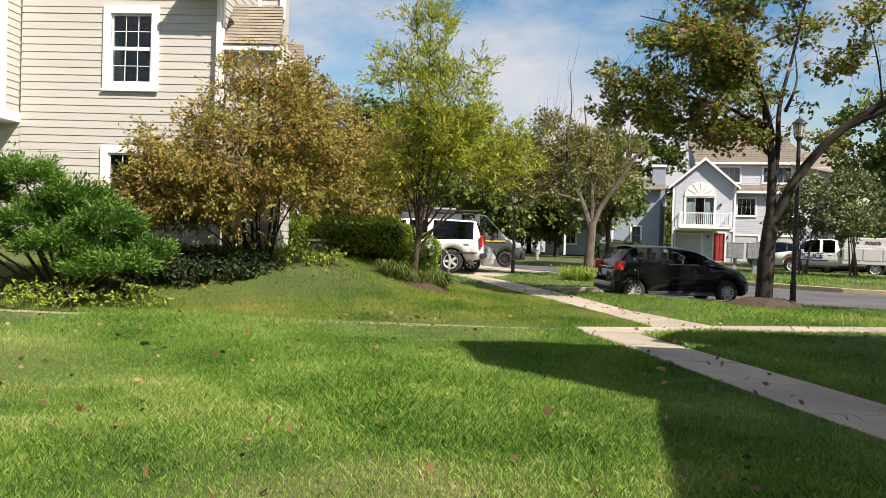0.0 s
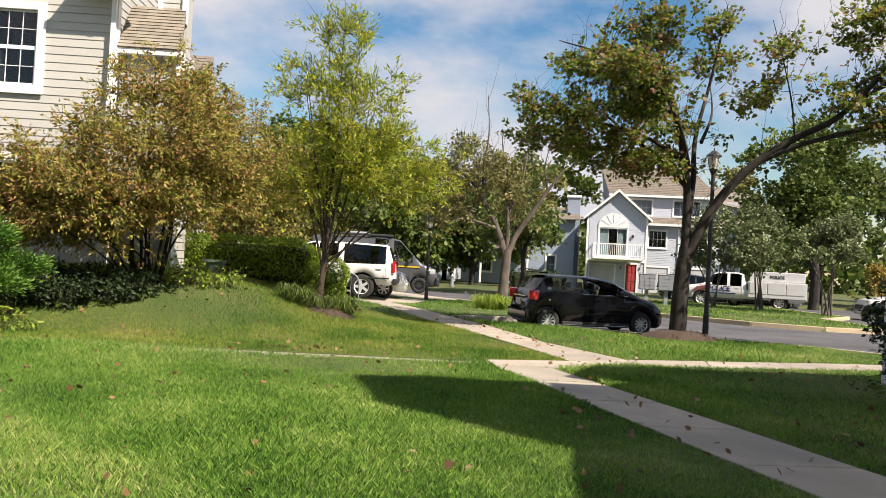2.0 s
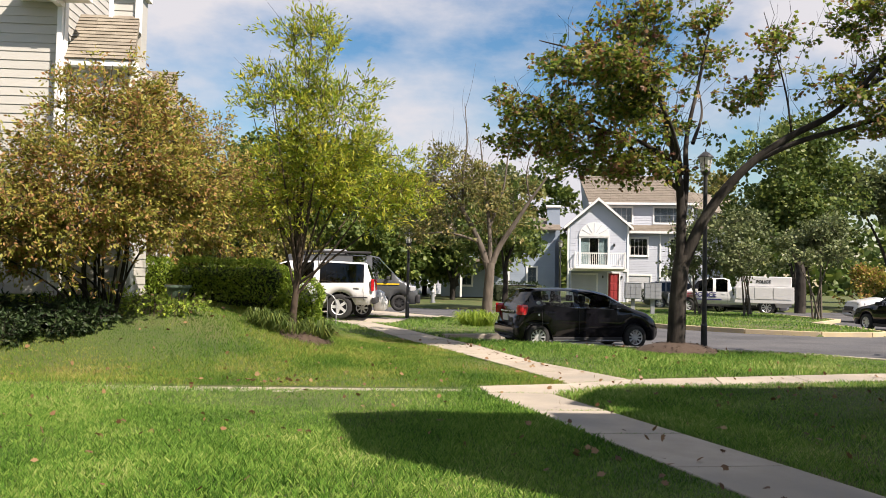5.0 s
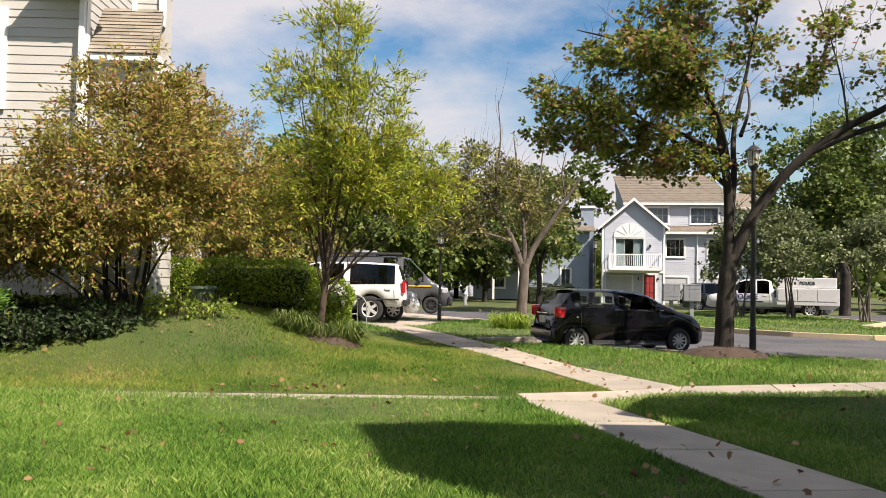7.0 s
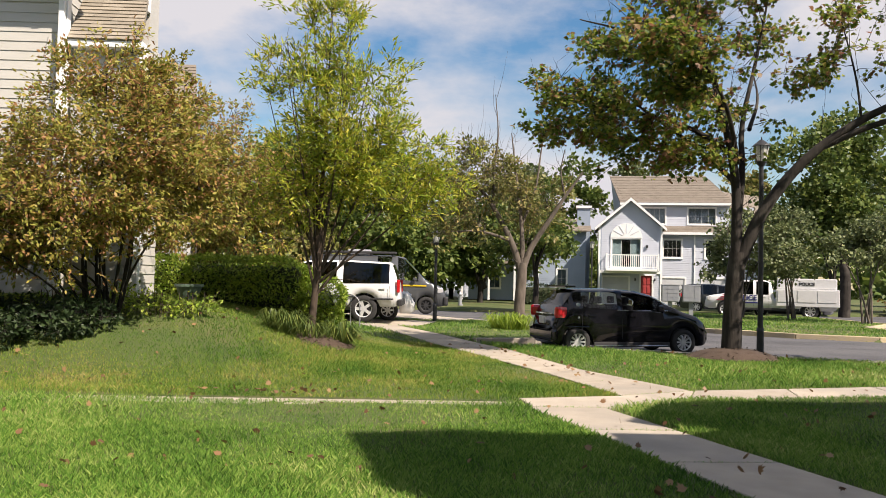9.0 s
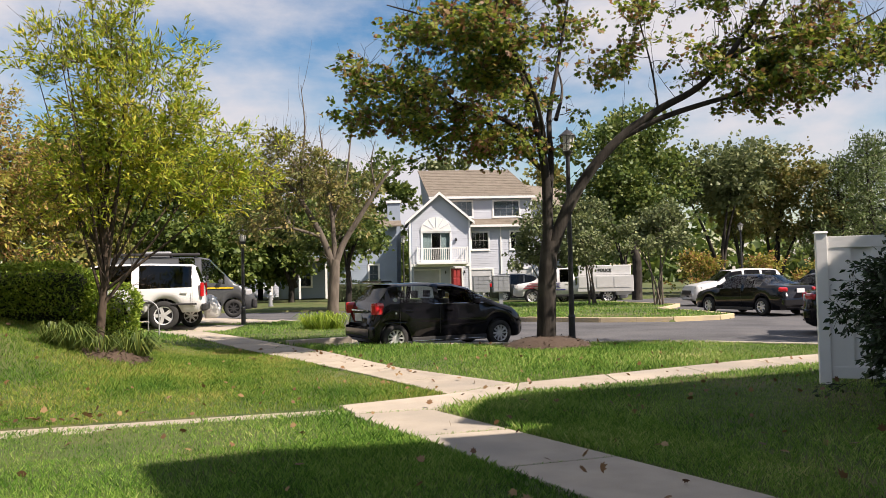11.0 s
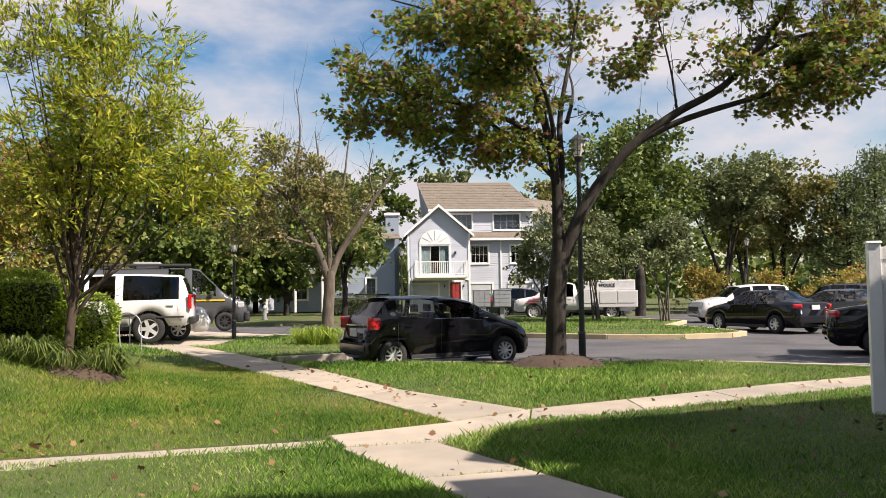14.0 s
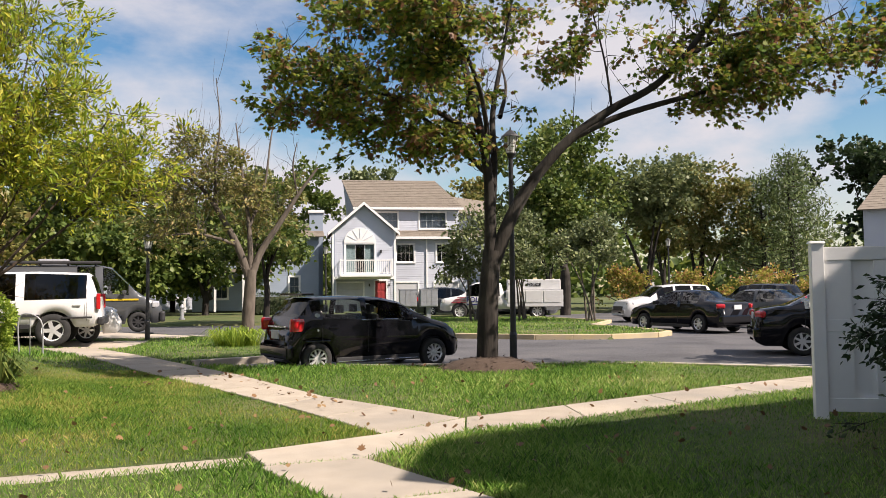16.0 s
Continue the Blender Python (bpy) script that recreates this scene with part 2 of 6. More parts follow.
def part(name, bm, material, parent=None, label="", smooth=False):
    """Links a bmesh as one mesh object under a thing or a part."""
    me = bpy.data.meshes.new(name)
    bmesh.ops.recalc_face_normals(bm, faces=bm.faces)
    bm.to_mesh(me)
    bm.free()
    if smooth:
        me.shade_smooth()
    return link(name, me, material, parent, label)


def soup(name, verts, faces, material, parent=None, label="", smooth=False):
    me = bpy.data.meshes.new(name)
    me.from_pydata([tuple(v) for v in verts], [], faces)
    me.update()
    if smooth:
        me.shade_smooth()
    return link(name, me, material, parent, label)


def box(bm, x0, y0, z0, x1, y1, z1, bevel=0.0, m=None):
    r = bmesh.ops.create_cube(bm, size=1)
    vs = r["verts"]
    bmesh.ops.scale(bm, vec=(abs(x1 - x0), abs(y1 - y0), abs(z1 - z0)), verts=vs)
    bmesh.ops.translate(bm, vec=((x0 + x1) / 2, (y0 + y1) / 2, (z0 + z1) / 2), verts=vs)
    if m is not None:
        bmesh.ops.transform(bm, matrix=m, verts=vs)
    if bevel:
        es = list({e for v in vs for e in v.link_edges})
        bmesh.ops.bevel(bm, geom=es, offset=bevel, segments=2, affect="EDGES", profile=0.6)
    return bm


def boxp(name, x0, y0, z0, x1, y1, z1, material, parent=None, bevel=0.0, label="", m=None):
    return part(name, box(bmesh.new(), x0, y0, z0, x1, y1, z1, bevel, m), material, parent, label)


def cyl(bm, r0, r1, z0, z1, seg=14, m=None, caps=True):
    r = bmesh.ops.create_cone(bm, cap_ends=caps, segments=seg, radius1=r0, radius2=r1, depth=z1 - z0)
    bmesh.ops.translate(bm, vec=(0, 0, (z0 + z1) / 2), verts=r["verts"])
    if m is not None:
        bmesh.ops.transform(bm, matrix=m, verts=r["verts"])
    return bm


def root(name, m, label, category, group="", kind=""):
    ob = new(name)
    ob.matrix_world = m
    ob.empty_display_size = 0.2
    return tagged(ob, label, category, group, kind)


def tubes(lines, seg=6):
    """Verts and faces of tapered tubes along (points, radii)."""
    V, F = [], []
    for pts, rad in lines:
        pts = np.asarray(pts, float)
        d = np.gradient(pts, axis=0)
        d /= np.linalg.norm(d, axis=1)[:, None] + 1e-9
        ref = np.array([0.31, 0.95, 0.05]) if abs(d[0][2]) > 0.5 else np.array([0.05, 0.1, 1.0])
        base = len(V)
        k = seg if rad[0] > 0.012 else 3
        for p, t, r in zip(pts, d, rad):
            u = np.cross(t, ref)
            u /= np.linalg.norm(u) + 1e-9
            w = np.cross(t, u)
            for i in range(k):
                a = 2 * math.pi * i / k
                V.append(p + r * (math.cos(a) * u + math.sin(a) * w))
        for i in range(len(pts) - 1):
            for j in range(k):
                a, b = base + i * k + j, base + i * k + (j + 1) % k
                F.append((a, b, b + k, a + k))
    return V, F


LEAF = {
    "maple": ([(0, 0, 0), (0.22, 0.1, 0.05), (0.5, 0.28, 0.0), (0.3, 0.42, 0.03), (0.34, 0.75, -0.05), (0.13, 0.62, 0.02), (0, 1, -0.1), (-0.13, 0.62, 0.02), (-0.34, 0.75, -0.05), (-0.3, 0.42, 0.03), (-0.5, 0.28, 0.0), (-0.22, 0.1, 0.05)],
              [(0, 1, 2, 3), (0, 3, 4, 5), (0, 5, 6, 7), (0, 7, 8, 9), (0, 9, 10, 11)]),
    "oval": ([(0, 0, 0), (0.24, 0.45, 0.07), (0, 1, -0.06), (-0.24, 0.45, 0.07)], [(0, 1, 2), (0, 2, 3)]),
    "lance": ([(0, 0, 0), (0.15, 0.4, 0.04), (0, 1, -0.12), (-0.15, 0.4, 0.04)], [(0, 1, 2), (0, 2, 3)]),
    "spray": ([(0, 0, 0), (0.13, 0.45, 0.02), (0, 1, 0.05), (-0.13, 0.45, 0.02)], [(0, 1, 2, 3)]),
    "clump": ([(0, 0, 0), (0.42, 0.3, 0.1), (0.3, 0.8, -0.1), (-0.1, 1, 0.1), (-0.45, 0.6, 0.0)], [(0, 1, 2), (0, 2, 3), (0, 3, 4)]),
}


def leaves(name, pos, size, kind, material, parent=None, up=0.3, droop=0.0, axis=None, label=""):
    """Many small leaves at the given places, each turned at random; axis: a way for each leaf to point."""
    n = len(pos)
    tv = np.array(LEAF[kind][0], float)
    tv = tv - np.array([0, 0.0, 0])
    y = rng.normal(size=(n, 3))
    y[:, 2] -= droop
    if axis is not None:
        y = y * 0.6 + axis * 1.4
    y /= np.linalg.norm(y, axis=1)[:, None]
    z = rng.normal(size=(n, 3))
    z[:, 2] += up * 3
    x = np.cross(y, z)
    x /= np.linalg.norm(x, axis=1)[:, None] + 1e-9
    z = np.cross(x, y)
    s = size * rng.uniform(0.65, 1.25, n)
    V = pos[:, None, :] + s[:, None, None] * (tv[None, :, 0:1] * x[:, None] + tv[None, :, 1:2] * y[:, None] + tv[None, :, 2:3] * z[:, None])
    k = len(tv)
    return fast_mesh(name, V.reshape(-1, 3), LEAF[kind][1], n, k, material, parent, label)


def fast_mesh(name, V, tmpl, n, k, material, parent=None, label=""):
    me = bpy.data.meshes.new(name)
    loops = np.concatenate([np.array(f) for f in tmpl])
    sizes = np.array([len(f) for f in tmpl])
    L = (np.arange(n)[:, None] * k + loops[None]).ravel().astype(np.int32)
    tot = np.tile(sizes, n)
    start = np.concatenate([[0], np.cumsum(tot)[:-1]]).astype(np.int32)
    me.vertices.add(len(V))
    me.vertices.foreach_set("co", np.ascontiguousarray(V, np.float32).ravel())
    me.loops.add(len(L))
    me.loops.foreach_set("vertex_index", L)
    me.polygons.add(len(tot))
    me.polygons.foreach_set("loop_start", start)
    me.update(calc_edges=True)
    me.validate()
    return link(name, me, material, parent, label)


def curve_pts(a, b, n=5, sag=0.0, jit=0.0):
    a, b = np.asarray(a, float), np.asarray(b, float)
    t = np.linspace(0, 1, n)[:, None]
    p = a + (b - a) * t
    p[:, 2] += sag * np.sin(t[:, 0] * math.pi)
    p[1:-1] += rng.normal(size=(n - 2, 3)) * jit
    return p


def smooth_line(pts, n=10):
    """Catmull-Rom through the points."""
    P = [np.asarray(p, float) for p in pts]
    P = [2 * P[0] - P[1]] + P + [2 * P[-1] - P[-2]]
    out = []
    for i in range(1, len(P) - 2):
        for t in np.linspace(0, 1, n, endpoint=False):
            out.append(0.5 * (2 * P[i] + (P[i + 1] - P[i - 1]) * t + (2 * P[i - 1] - 5 * P[i] + 4 * P[i + 1] - P[i + 2]) * t * t + (3 * P[i] - P[i - 1] - 3 * P[i + 1] + P[i + 2]) * t ** 3))
    out.append(P[-2])
    return np.array(out)


def in_ellipsoids(ells, n, shell=0.35):
    w = np.array([e[3] * e[4] * e[5] for e in ells]) ** 0.8
    pick = rng.choice(len(ells), n, p=w / w.sum())
    E = np.array(ells)[pick]
    d = rng.normal(size=(n, 3))
    d /= np.linalg.norm(d, axis=1)[:, None]
    r = (shell + (1 - shell) * rng.uniform(0, 1, n)) ** 0.6
    return E[:, :3] + d * E[:, 3:6] * r[:, None]


def tree(name, base, limbs, ells, clusters, per, leaf, size, lmat, bmat, label, category="tree", spread=0.3, twig=0.012, shell=0.3, up=0.3, droop=0.3, bare=0, group="", clump=0, flat=0.6, gather=0.42):
    """limbs: (points, start radius, end radius), the first the trunk, in metres from the base. clump: number of leaf masses among which the twigs gather."""
    t = root(name, pose(*base), label, category, group)
    lines, sk, skr = [], [], []
    for pts, r0, r1 in limbs:
        p = smooth_line(pts, 7)
        r = np.linspace(r0, r1, len(p))
        lines.append((p, r))
        sk.append(p)
        skr.append(r)
    V, F = tubes(lines[:1], 14)
    soup("trunk", V, F, bmat, t, smooth=True)
    for li in lines[1:]:
        V, F = tubes([li], 9)
        soup("limb", V, F, bmat, t, smooth=True)
    S, R = np.concatenate(sk[1:] or sk), np.concatenate(skr[1:] or skr)
    if clump:
        K = in_ellipsoids(ells, clump, shell)
        wide = gather * rng.uniform(0.55, 1.35, clump)
        pick = rng.integers(clump, size=clusters)
        C = K[pick] + rng.normal(size=(clusters, 3)) * wide[pick][:, None] * np.array([1, 1, flat])
    else:
        C = in_ellipsoids(ells, clusters, shell)
    tw = []
    order = np.argsort([np.min(np.linalg.norm(S - c, axis=1)) for c in C])
    for i in order:
        c = C[i]
        dd = np.linalg.norm(S - c, axis=1) + 0.5 * np.maximum(0, S[:, 2] - c[2])
        j = int(np.argmin(dd))
        r = min(R[j] * 0.6, twig * (0.6 + dd[j] * 0.8))
        p = curve_pts(S[j], c, 5, 0.06 * dd[j], 0.05 * dd[j])
        tw.append((p, np.linspace(r, 0.003, 5)))
        S = np.concatenate([S, p[2:4]])
        R = np.concatenate([R, [r * 0.6, r * 0.45]])
    for _ in range(bare):
        j = rng.integers(len(S))
        e = S[j] + rng.normal(size=3) * 0.35 + np.array([0, 0, 0.7])
        tw.append((curve_pts(S[j], e, 4, 0, 0.06), np.linspace(0.008, 0.002, 4)))
    if per:
        # sprays: side twigs fan out from each twig's end, leaves set along them
        k = max(2, per // 7)
        mid = np.mean([e[:3] for e in ells], axis=0)
        out = C - mid
        out /= np.linalg.norm(out, axis=1)[:, None] + 1e-6
        d = rng.normal(size=(clusters, k, 3)) * np.array([1, 1, flat]) + 0.65 * out[:, None] + np.array([0, 0, 0.15 - 0.5 * droop])
        d /= np.linalg.norm(d, axis=2)[:, :, None]
        ln = spread * 1.9 * rng.uniform(0.5, 1.25, (clusters, k))
        if spread < 0.34:
            for a, dl, l1 in zip(C, d, ln):
                for dv, lv in zip(dl[:4], l1):
                    tw.append((np.array([a, a + dv * lv]), np.array([0.004, 0.002])))
        m = max(1, per // k)
        u = rng.uniform(0.15, 1.0, (clusters, k, m, 1))
        pos = C[:, None, None] + d[:, :, None] * (ln[:, :, None, None] * u) + rng.normal(size=(clusters, k, m, 3)) * spread * 0.22
        axis = np.broadcast_to(d[:, :, None], pos.shape).reshape(-1, 3)
        leaves("crown", pos.reshape(-1, 3), size, leaf, lmat, t, up, droop, axis)["kind"] = "stuff"
    V, F = tubes(tw, 4)
    soup("branching", V, F, bmat, t)["kind"] = "stuff"
    return t


def inside(poly, x, y):
    poly = np.asarray(poly)
    res = np.zeros(np.shape(x), bool)
    j = len(poly) - 1
    for i in range(len(poly)):
        xi, yi, xj, yj = *poly[i], *poly[j]
        c = (yi > y) != (yj > y)
        res ^= c & (x < (xj - xi) * (y - yi) / (yj - yi + 1e-12) + xi)
        j = i
    return res


def sstep(v):
    v = np.clip(v, 0, 1)
    return v * v * (3 - 2 * v)


# ---------- the ground plan ----------
ROAD = [(2.75, 15.75), (4.5, 15.35), (7.0, 14.7), (8.6, 14.1), (9.9, 13.3), (11.4, 11.9), (13.2, 9.6), (17, 7.2), (26, 4), (70, -4), (70, 60), (24, 44), (13, 42), (8, 38), (2, 40), (-12, 47), (-40, 52), (-40, 46), (-12, 39), (-2, 33.5), (2.6, 28.6), (3.7, 25.5), (4.2, 22), (4.2, 19.6), (3.5, 18.4), (1.75, 17.9)]
ISLE = [(8.3, 29.5), (8.9, 26.6), (10.4, 24.6), (12.2, 22.8), (14.2, 21.8), (15.9, 21.9), (16.9, 22.6), (17.2, 24.5), (17.5, 28.4), (20.6, 32), (20, 38.5), (17, 40.5), (12.5, 39.5), (9.6, 36)]


def on_road(x, y):
    return inside(ROAD, x, y) & ~inside(ISLE, x, y)


def lawn_z(x, y):
    return 0.95 * sstep((y - 8.3) / 4.6) * sstep((1.0 - x) / 5.5) * (1 - 0.75 * sstep((y - 15.5) / 6.0)) + 0.02 * np.sin(x * 0.9 + 1) * np.sin(y * 0.7) * sstep((4 - np.hypot(x - 2, y - 8)) * -0.25)


def gz(x, y):
    return float(lawn_z(np.float64(x), np.float64(y)))


def strip(l0, r0, l1, r1, step=1.45):
    """Slabs between two edges; corners of each, with a joint left between."""
    l0, r0, l1, r1 = (np.array(v, float) for v in (l0, r0, l1, r1))
    n = max(1, round(np.linalg.norm((l1 + r1 - l0 - r0) / 2) / step))
    g = 0.006 / (np.linalg.norm(l1 - l0) / n)
    out = []
    for i in range(n):
        a, b = (i + g) / n, (i + 1 - g) / n
        out.append([l0 + (l1 - l0) * a, r0 + (r1 - r0) * a, r0 + (r1 - r0) * b, l0 + (l1 - l0) * b])
    return out


SLABS = strip((4.62, -3.6), (5.72, -3.4), (1.84, 7.25), (2.7, 7.25))
SLABS += [[np.array(p) for p in ((1.9, 7.27), (2.72, 7.27), (3.9, 8.05), (4.25, 8.88), (3.14, 8.28), (1.82, 7.9))]]
SLABS += strip((3.15, 8.3), (4.2, 8.9), (2.58, 10.8), (3.25, 11.3), 1.3)
SLABS += strip((2.57, 10.82), (3.24, 11.32), (1.55, 14.4), (2.5, 14.9), 1.5)
SLABS += strip((1.54, 14.42), (2.49, 14.92), (0.65, 17.6), (1.65, 17.9), 1.5)
SLABS += strip((0.64, 17.62), (1.64, 17.92), (-1.25, 22.6), (0.0, 23.0), 1.5)
SLABS += strip((4.27, 8.9), (3.92, 8.06), (11.3, 10.75), (11.6, 9.95), 1.45)
LSTRIP = strip((1.8, 7.9), (1.88, 7.42), (-12.5, 7.62), (-12.5, 7.3), 1.45)
DRIVE = [[np.array(p) for p in ((-7.5, 22.6), (0.6, 23.2), (1.3, 26.2), (-7.5, 26.0))], [np.array(p) for p in ((-7.5, 27.0), (2.2, 27.4), (2.6, 28.4), (-1.8, 32.6), (-7.5, 32.0))]]

# ground: one sheet, finer where the walk passes
def axis_steps(lo, hi, step, far):
    mid = list(np.arange(lo, hi + 1e-6, step))
    s, a, b = step, [lo], [hi]
    while a[-1] > -far:
        s *= 1.35
        a.append(a[-1] - s)
        b.append(b[-1] + s)
    return np.array(a[:0:-1] + mid + b[1:])


gx, gy = axis_steps(-12, 24, 0.2, 900), axis_steps(-8, 44, 0.2, 900)
GX, GY = np.meshgrid(gx, gy)
GZ = lawn_z(GX, GY) - 0.17 * on_road(GX, GY)
for s in SLABS + LSTRIP + DRIVE:
    c = np.mean(s, axis=0)
    big = [c + (p - c) * 1.0 for p in s]
    GZ -= 0.05 * inside(big, GX, GY)
nx, ny = len(gx), len(gy)
idx = np.arange(nx * ny).reshape(ny, nx)
gf = np.stack([idx[:-1, :-1], idx[:-1, 1:], idx[1:, 1:], idx[1:, :-1]], -1).reshape(-1, 4)
me = bpy.data.meshes.new("ground")
me.from_pydata(np.stack([GX, GY, GZ], -1).reshape(-1, 3).tolist(), [], gf.tolist())
me.shade_smooth()
tagged(link("ground", me, M_SOIL), "short green lawn with dry straw-coloured patches", "lawn", kind="structure")


def flat_poly(name, pts, z, material, parent=None, thick=0.0, zf=None):
    bm = bmesh.new()
    vs = [bm.verts.new((p[0], p[1], (zf(p[0], p[1]) if zf else 0) + z)) for p in pts]
    f = bm.faces.new(vs)
    bm.normal_update()
    if thick:
        r = bmesh.ops.extrude_face_region(bm, geom=[f])
        bmesh.ops.translate(bm, vec=(0, 0, -thick), verts=[v for v in r["geom"] if isinstance(v, bmesh.types.BMVert)])
        bmesh.ops.bevel(bm, geom=[e for e in f.edges], offset=0.008, segments=1, affect="EDGES") if f.is_valid else None
    bmesh.ops.triangulate(bm, faces=[q for q in bm.faces if len(q.verts) > 4])
    return part(name, bm, material, parent)


road = tagged(flat_poly("road", ROAD, -0.12, M_ASPH), "dark grey asphalt road and parking court", "road", kind="structure")
pave = root("pavement", pose(0, 0, 0), "pale concrete garden path of cast slabs", "path", kind="structure")
for s in SLABS:
    flat_poly("slab", s, 0.012, M_CONC, pave, 0.08, gz)
for s in LSTRIP:
    flat_poly("slab", s, -0.03, M_CONC, pave, 0.08, gz)
for s in DRIVE:
    tagged(flat_poly("driveway", s, 0.012, M_CONC, None, 0.08, gz), "pale concrete driveway", "driveway", kind="structure")


def kerb_run(name, pts, material, label, w=0.16, top=0.03, step=1.2):
    k = root(name, pose(0, 0, 0), label, "kerb", kind="structure")
    for a, b in zip(pts[:-1], pts[1:]):
        a, b = Vector((*a, 0)), Vector((*b, 0))
        n = max(1, round((b - a).length / step))
        for i in range(n):
            p, q = a.lerp(b, i / n), a.lerp(b, (i + 1) / n)
            ln = (q - p).length
            m = Matrix.Translation((p + q) / 2) @ Matrix.Rotation(math.atan2(q.y - p.y, q.x - p.x), 4, "Z")
            boxp("kerb_stone", -ln / 2 + 0.003, -w / 2, -0.3, ln / 2 - 0.003 + 0.012, w / 2, top + gz(*p.xy) * 0.5, material, k, 0.02, m=m)


kerb_run("kerb_near", ROAD[0:9], M_CURB, "grey concrete kerb beside the lawn island")
kerb_run("kerb_patch", [(2.0, 17.95), (3.5, 18.4), (4.2, 19.6), (4.2, 22), (3.7, 25.5), (2.6, 28.6)], M_CURB, "weathered concrete kerb round a grass patch")
kerb_run("kerb_island", ISLE[0:11], M_CURBY, "concrete kerb with faded yellow paint")

# ---------- plants ----------
maple = tree("maple_tree", (6.7, 13.85, 0.02),
    [([(-0.02, 0, -0.15), (0.0, 0, 0.25), (0.02, 0, 0.9), (0.05, -0.02, 1.5), (0.1, -0.04, 2.05)], 0.2, 0.16),
     ([(0.07, -0.03, 1.75), (0.08, -0.02, 2.6), (0.06, 0, 3.4), (-0.08, 0, 4.2), (-0.34, 0.1, 5.4), (-0.62, 0.2, 6.4), (-0.7, 0.2, 7.8)], 0.12, 0.03),
     ([(0.09, -0.03, 1.75), (0.27, -0.1, 2.25), (0.5, -0.2, 2.8), (0.88, -0.36, 3.42), (1.4, -0.6, 4.02), (2.05, -0.92, 4.52), (2.8, -1.3, 4.98), (3.5, -1.7, 5.9), (4.2, -2.1, 7.2)], 0.14, 0.035),
     ([(1.4, -0.6, 4.02), (2.2, -1.0, 4.4), (3.4, -1.65, 4.75), (4.7, -2.3, 5.1), (5.9, -2.7, 5.4)], 0.07, 0.015),
     ([(0.09, -0.02, 2.6), (0.2, 0.05, 3.6), (0.26, 0.2, 4.6), (0.6, 0.4, 5.9), (0.9, 0.5, 7.3)], 0.08, 0.02),
     ([(0.08, 0, 3.9), (-0.8, 0.2, 4.5), (-2.0, 0.4, 4.85), (-3.6, 0.6, 5.1)], 0.06, 0.012),
     ([(0.18, 0, 3.3), (-0.6, 0.5, 4.2), (-1.5, 1.2, 5.1), (-2.3, 1.7, 6.0)], 0.055, 0.012),
     ([(0.1, 0, 3.8), (-0.5, -1.0, 4.6), (-1.2, -1.8, 5.2), (-1.9, -2.4, 5.7)], 0.05, 0.012),
     ([(-0.15, 0.08, 4.9), (-1.0, 0.3, 5.8), (-2.0, 0.6, 6.5), (-2.9, 0.8, 6.8)], 0.05, 0.012),
     ([(2.05, -0.92, 4.5), (1.95, -0.9, 5.3), (1.75, -0.85, 6.2), (1.5, -0.8, 7.1)], 0.024, 0.007),
     ([(3.0, -1.4, 5.25), (4.0, -1.7, 5.8), (5.2, -2.1, 5.9), (6.0, -2.4, 6.3)], 0.045, 0.01),
     ([(0.4, 0.2, 4.5), (0.9, 1.0, 5.3), (1.2, 2.0, 6.2)], 0.045, 0.01)],
    [(x * 0.88 if x < 0 else x, y, z, a * 0.9, b, c) for x, y, z, a, b, c in [(-3.35, 0.5, 5.05, 1.3, 1.3, 0.85), (-2.1, 0.3, 4.5, 1.4, 1.3, 0.7), (-2.4, 0.6, 6.1, 1.4, 1.4, 0.75), (-0.9, 0.1, 4.1, 0.9, 1.0, 0.5), (-1.2, 0.4, 5.5, 0.8, 1.0, 0.5), (-1.0, 0.3, 7.1, 1.1, 1.1, 0.5),
     (-1.7, -1.5, 5.3, 1.0, 1.0, 0.7), (0.0, 0, 4.7, 0.4, 0.6, 0.3), (3.4, -1.6, 5.0, 1.15, 1.0, 0.6), (4.7, -2.2, 5.2, 1.45, 1.2, 0.75), (5.8, -2.5, 5.7, 1.15, 1.0, 0.75), (4.0, -1.8, 6.1, 1.1, 0.9, 0.55), (3.0, -1.3, 6.9, 0.9, 0.8, 0.45), (1.5, -0.5, 5.5, 0.7, 0.6, 0.35), (0.6, 0.3, 7.1, 0.6, 0.6, 0.3),
     (1.9, -0.9, 6.3, 0.5, 0.5, 0.35), (2.6, -1.1, 5.3, 0.4, 0.4, 0.25), (4.4, -2.0, 7.1, 0.9, 0.8, 0.4), (1.0, 0.9, 6.3, 0.6, 0.9, 0.35)]],
    760, 40, "maple", 0.1, L_MAPLE, M_BARK, "maple tree with dark bark and leaves turning brown, standing in mulch", spread=0.2, twig=0.012, bare=460, clump=150, flat=0.5, gather=0.3, up=0.5)

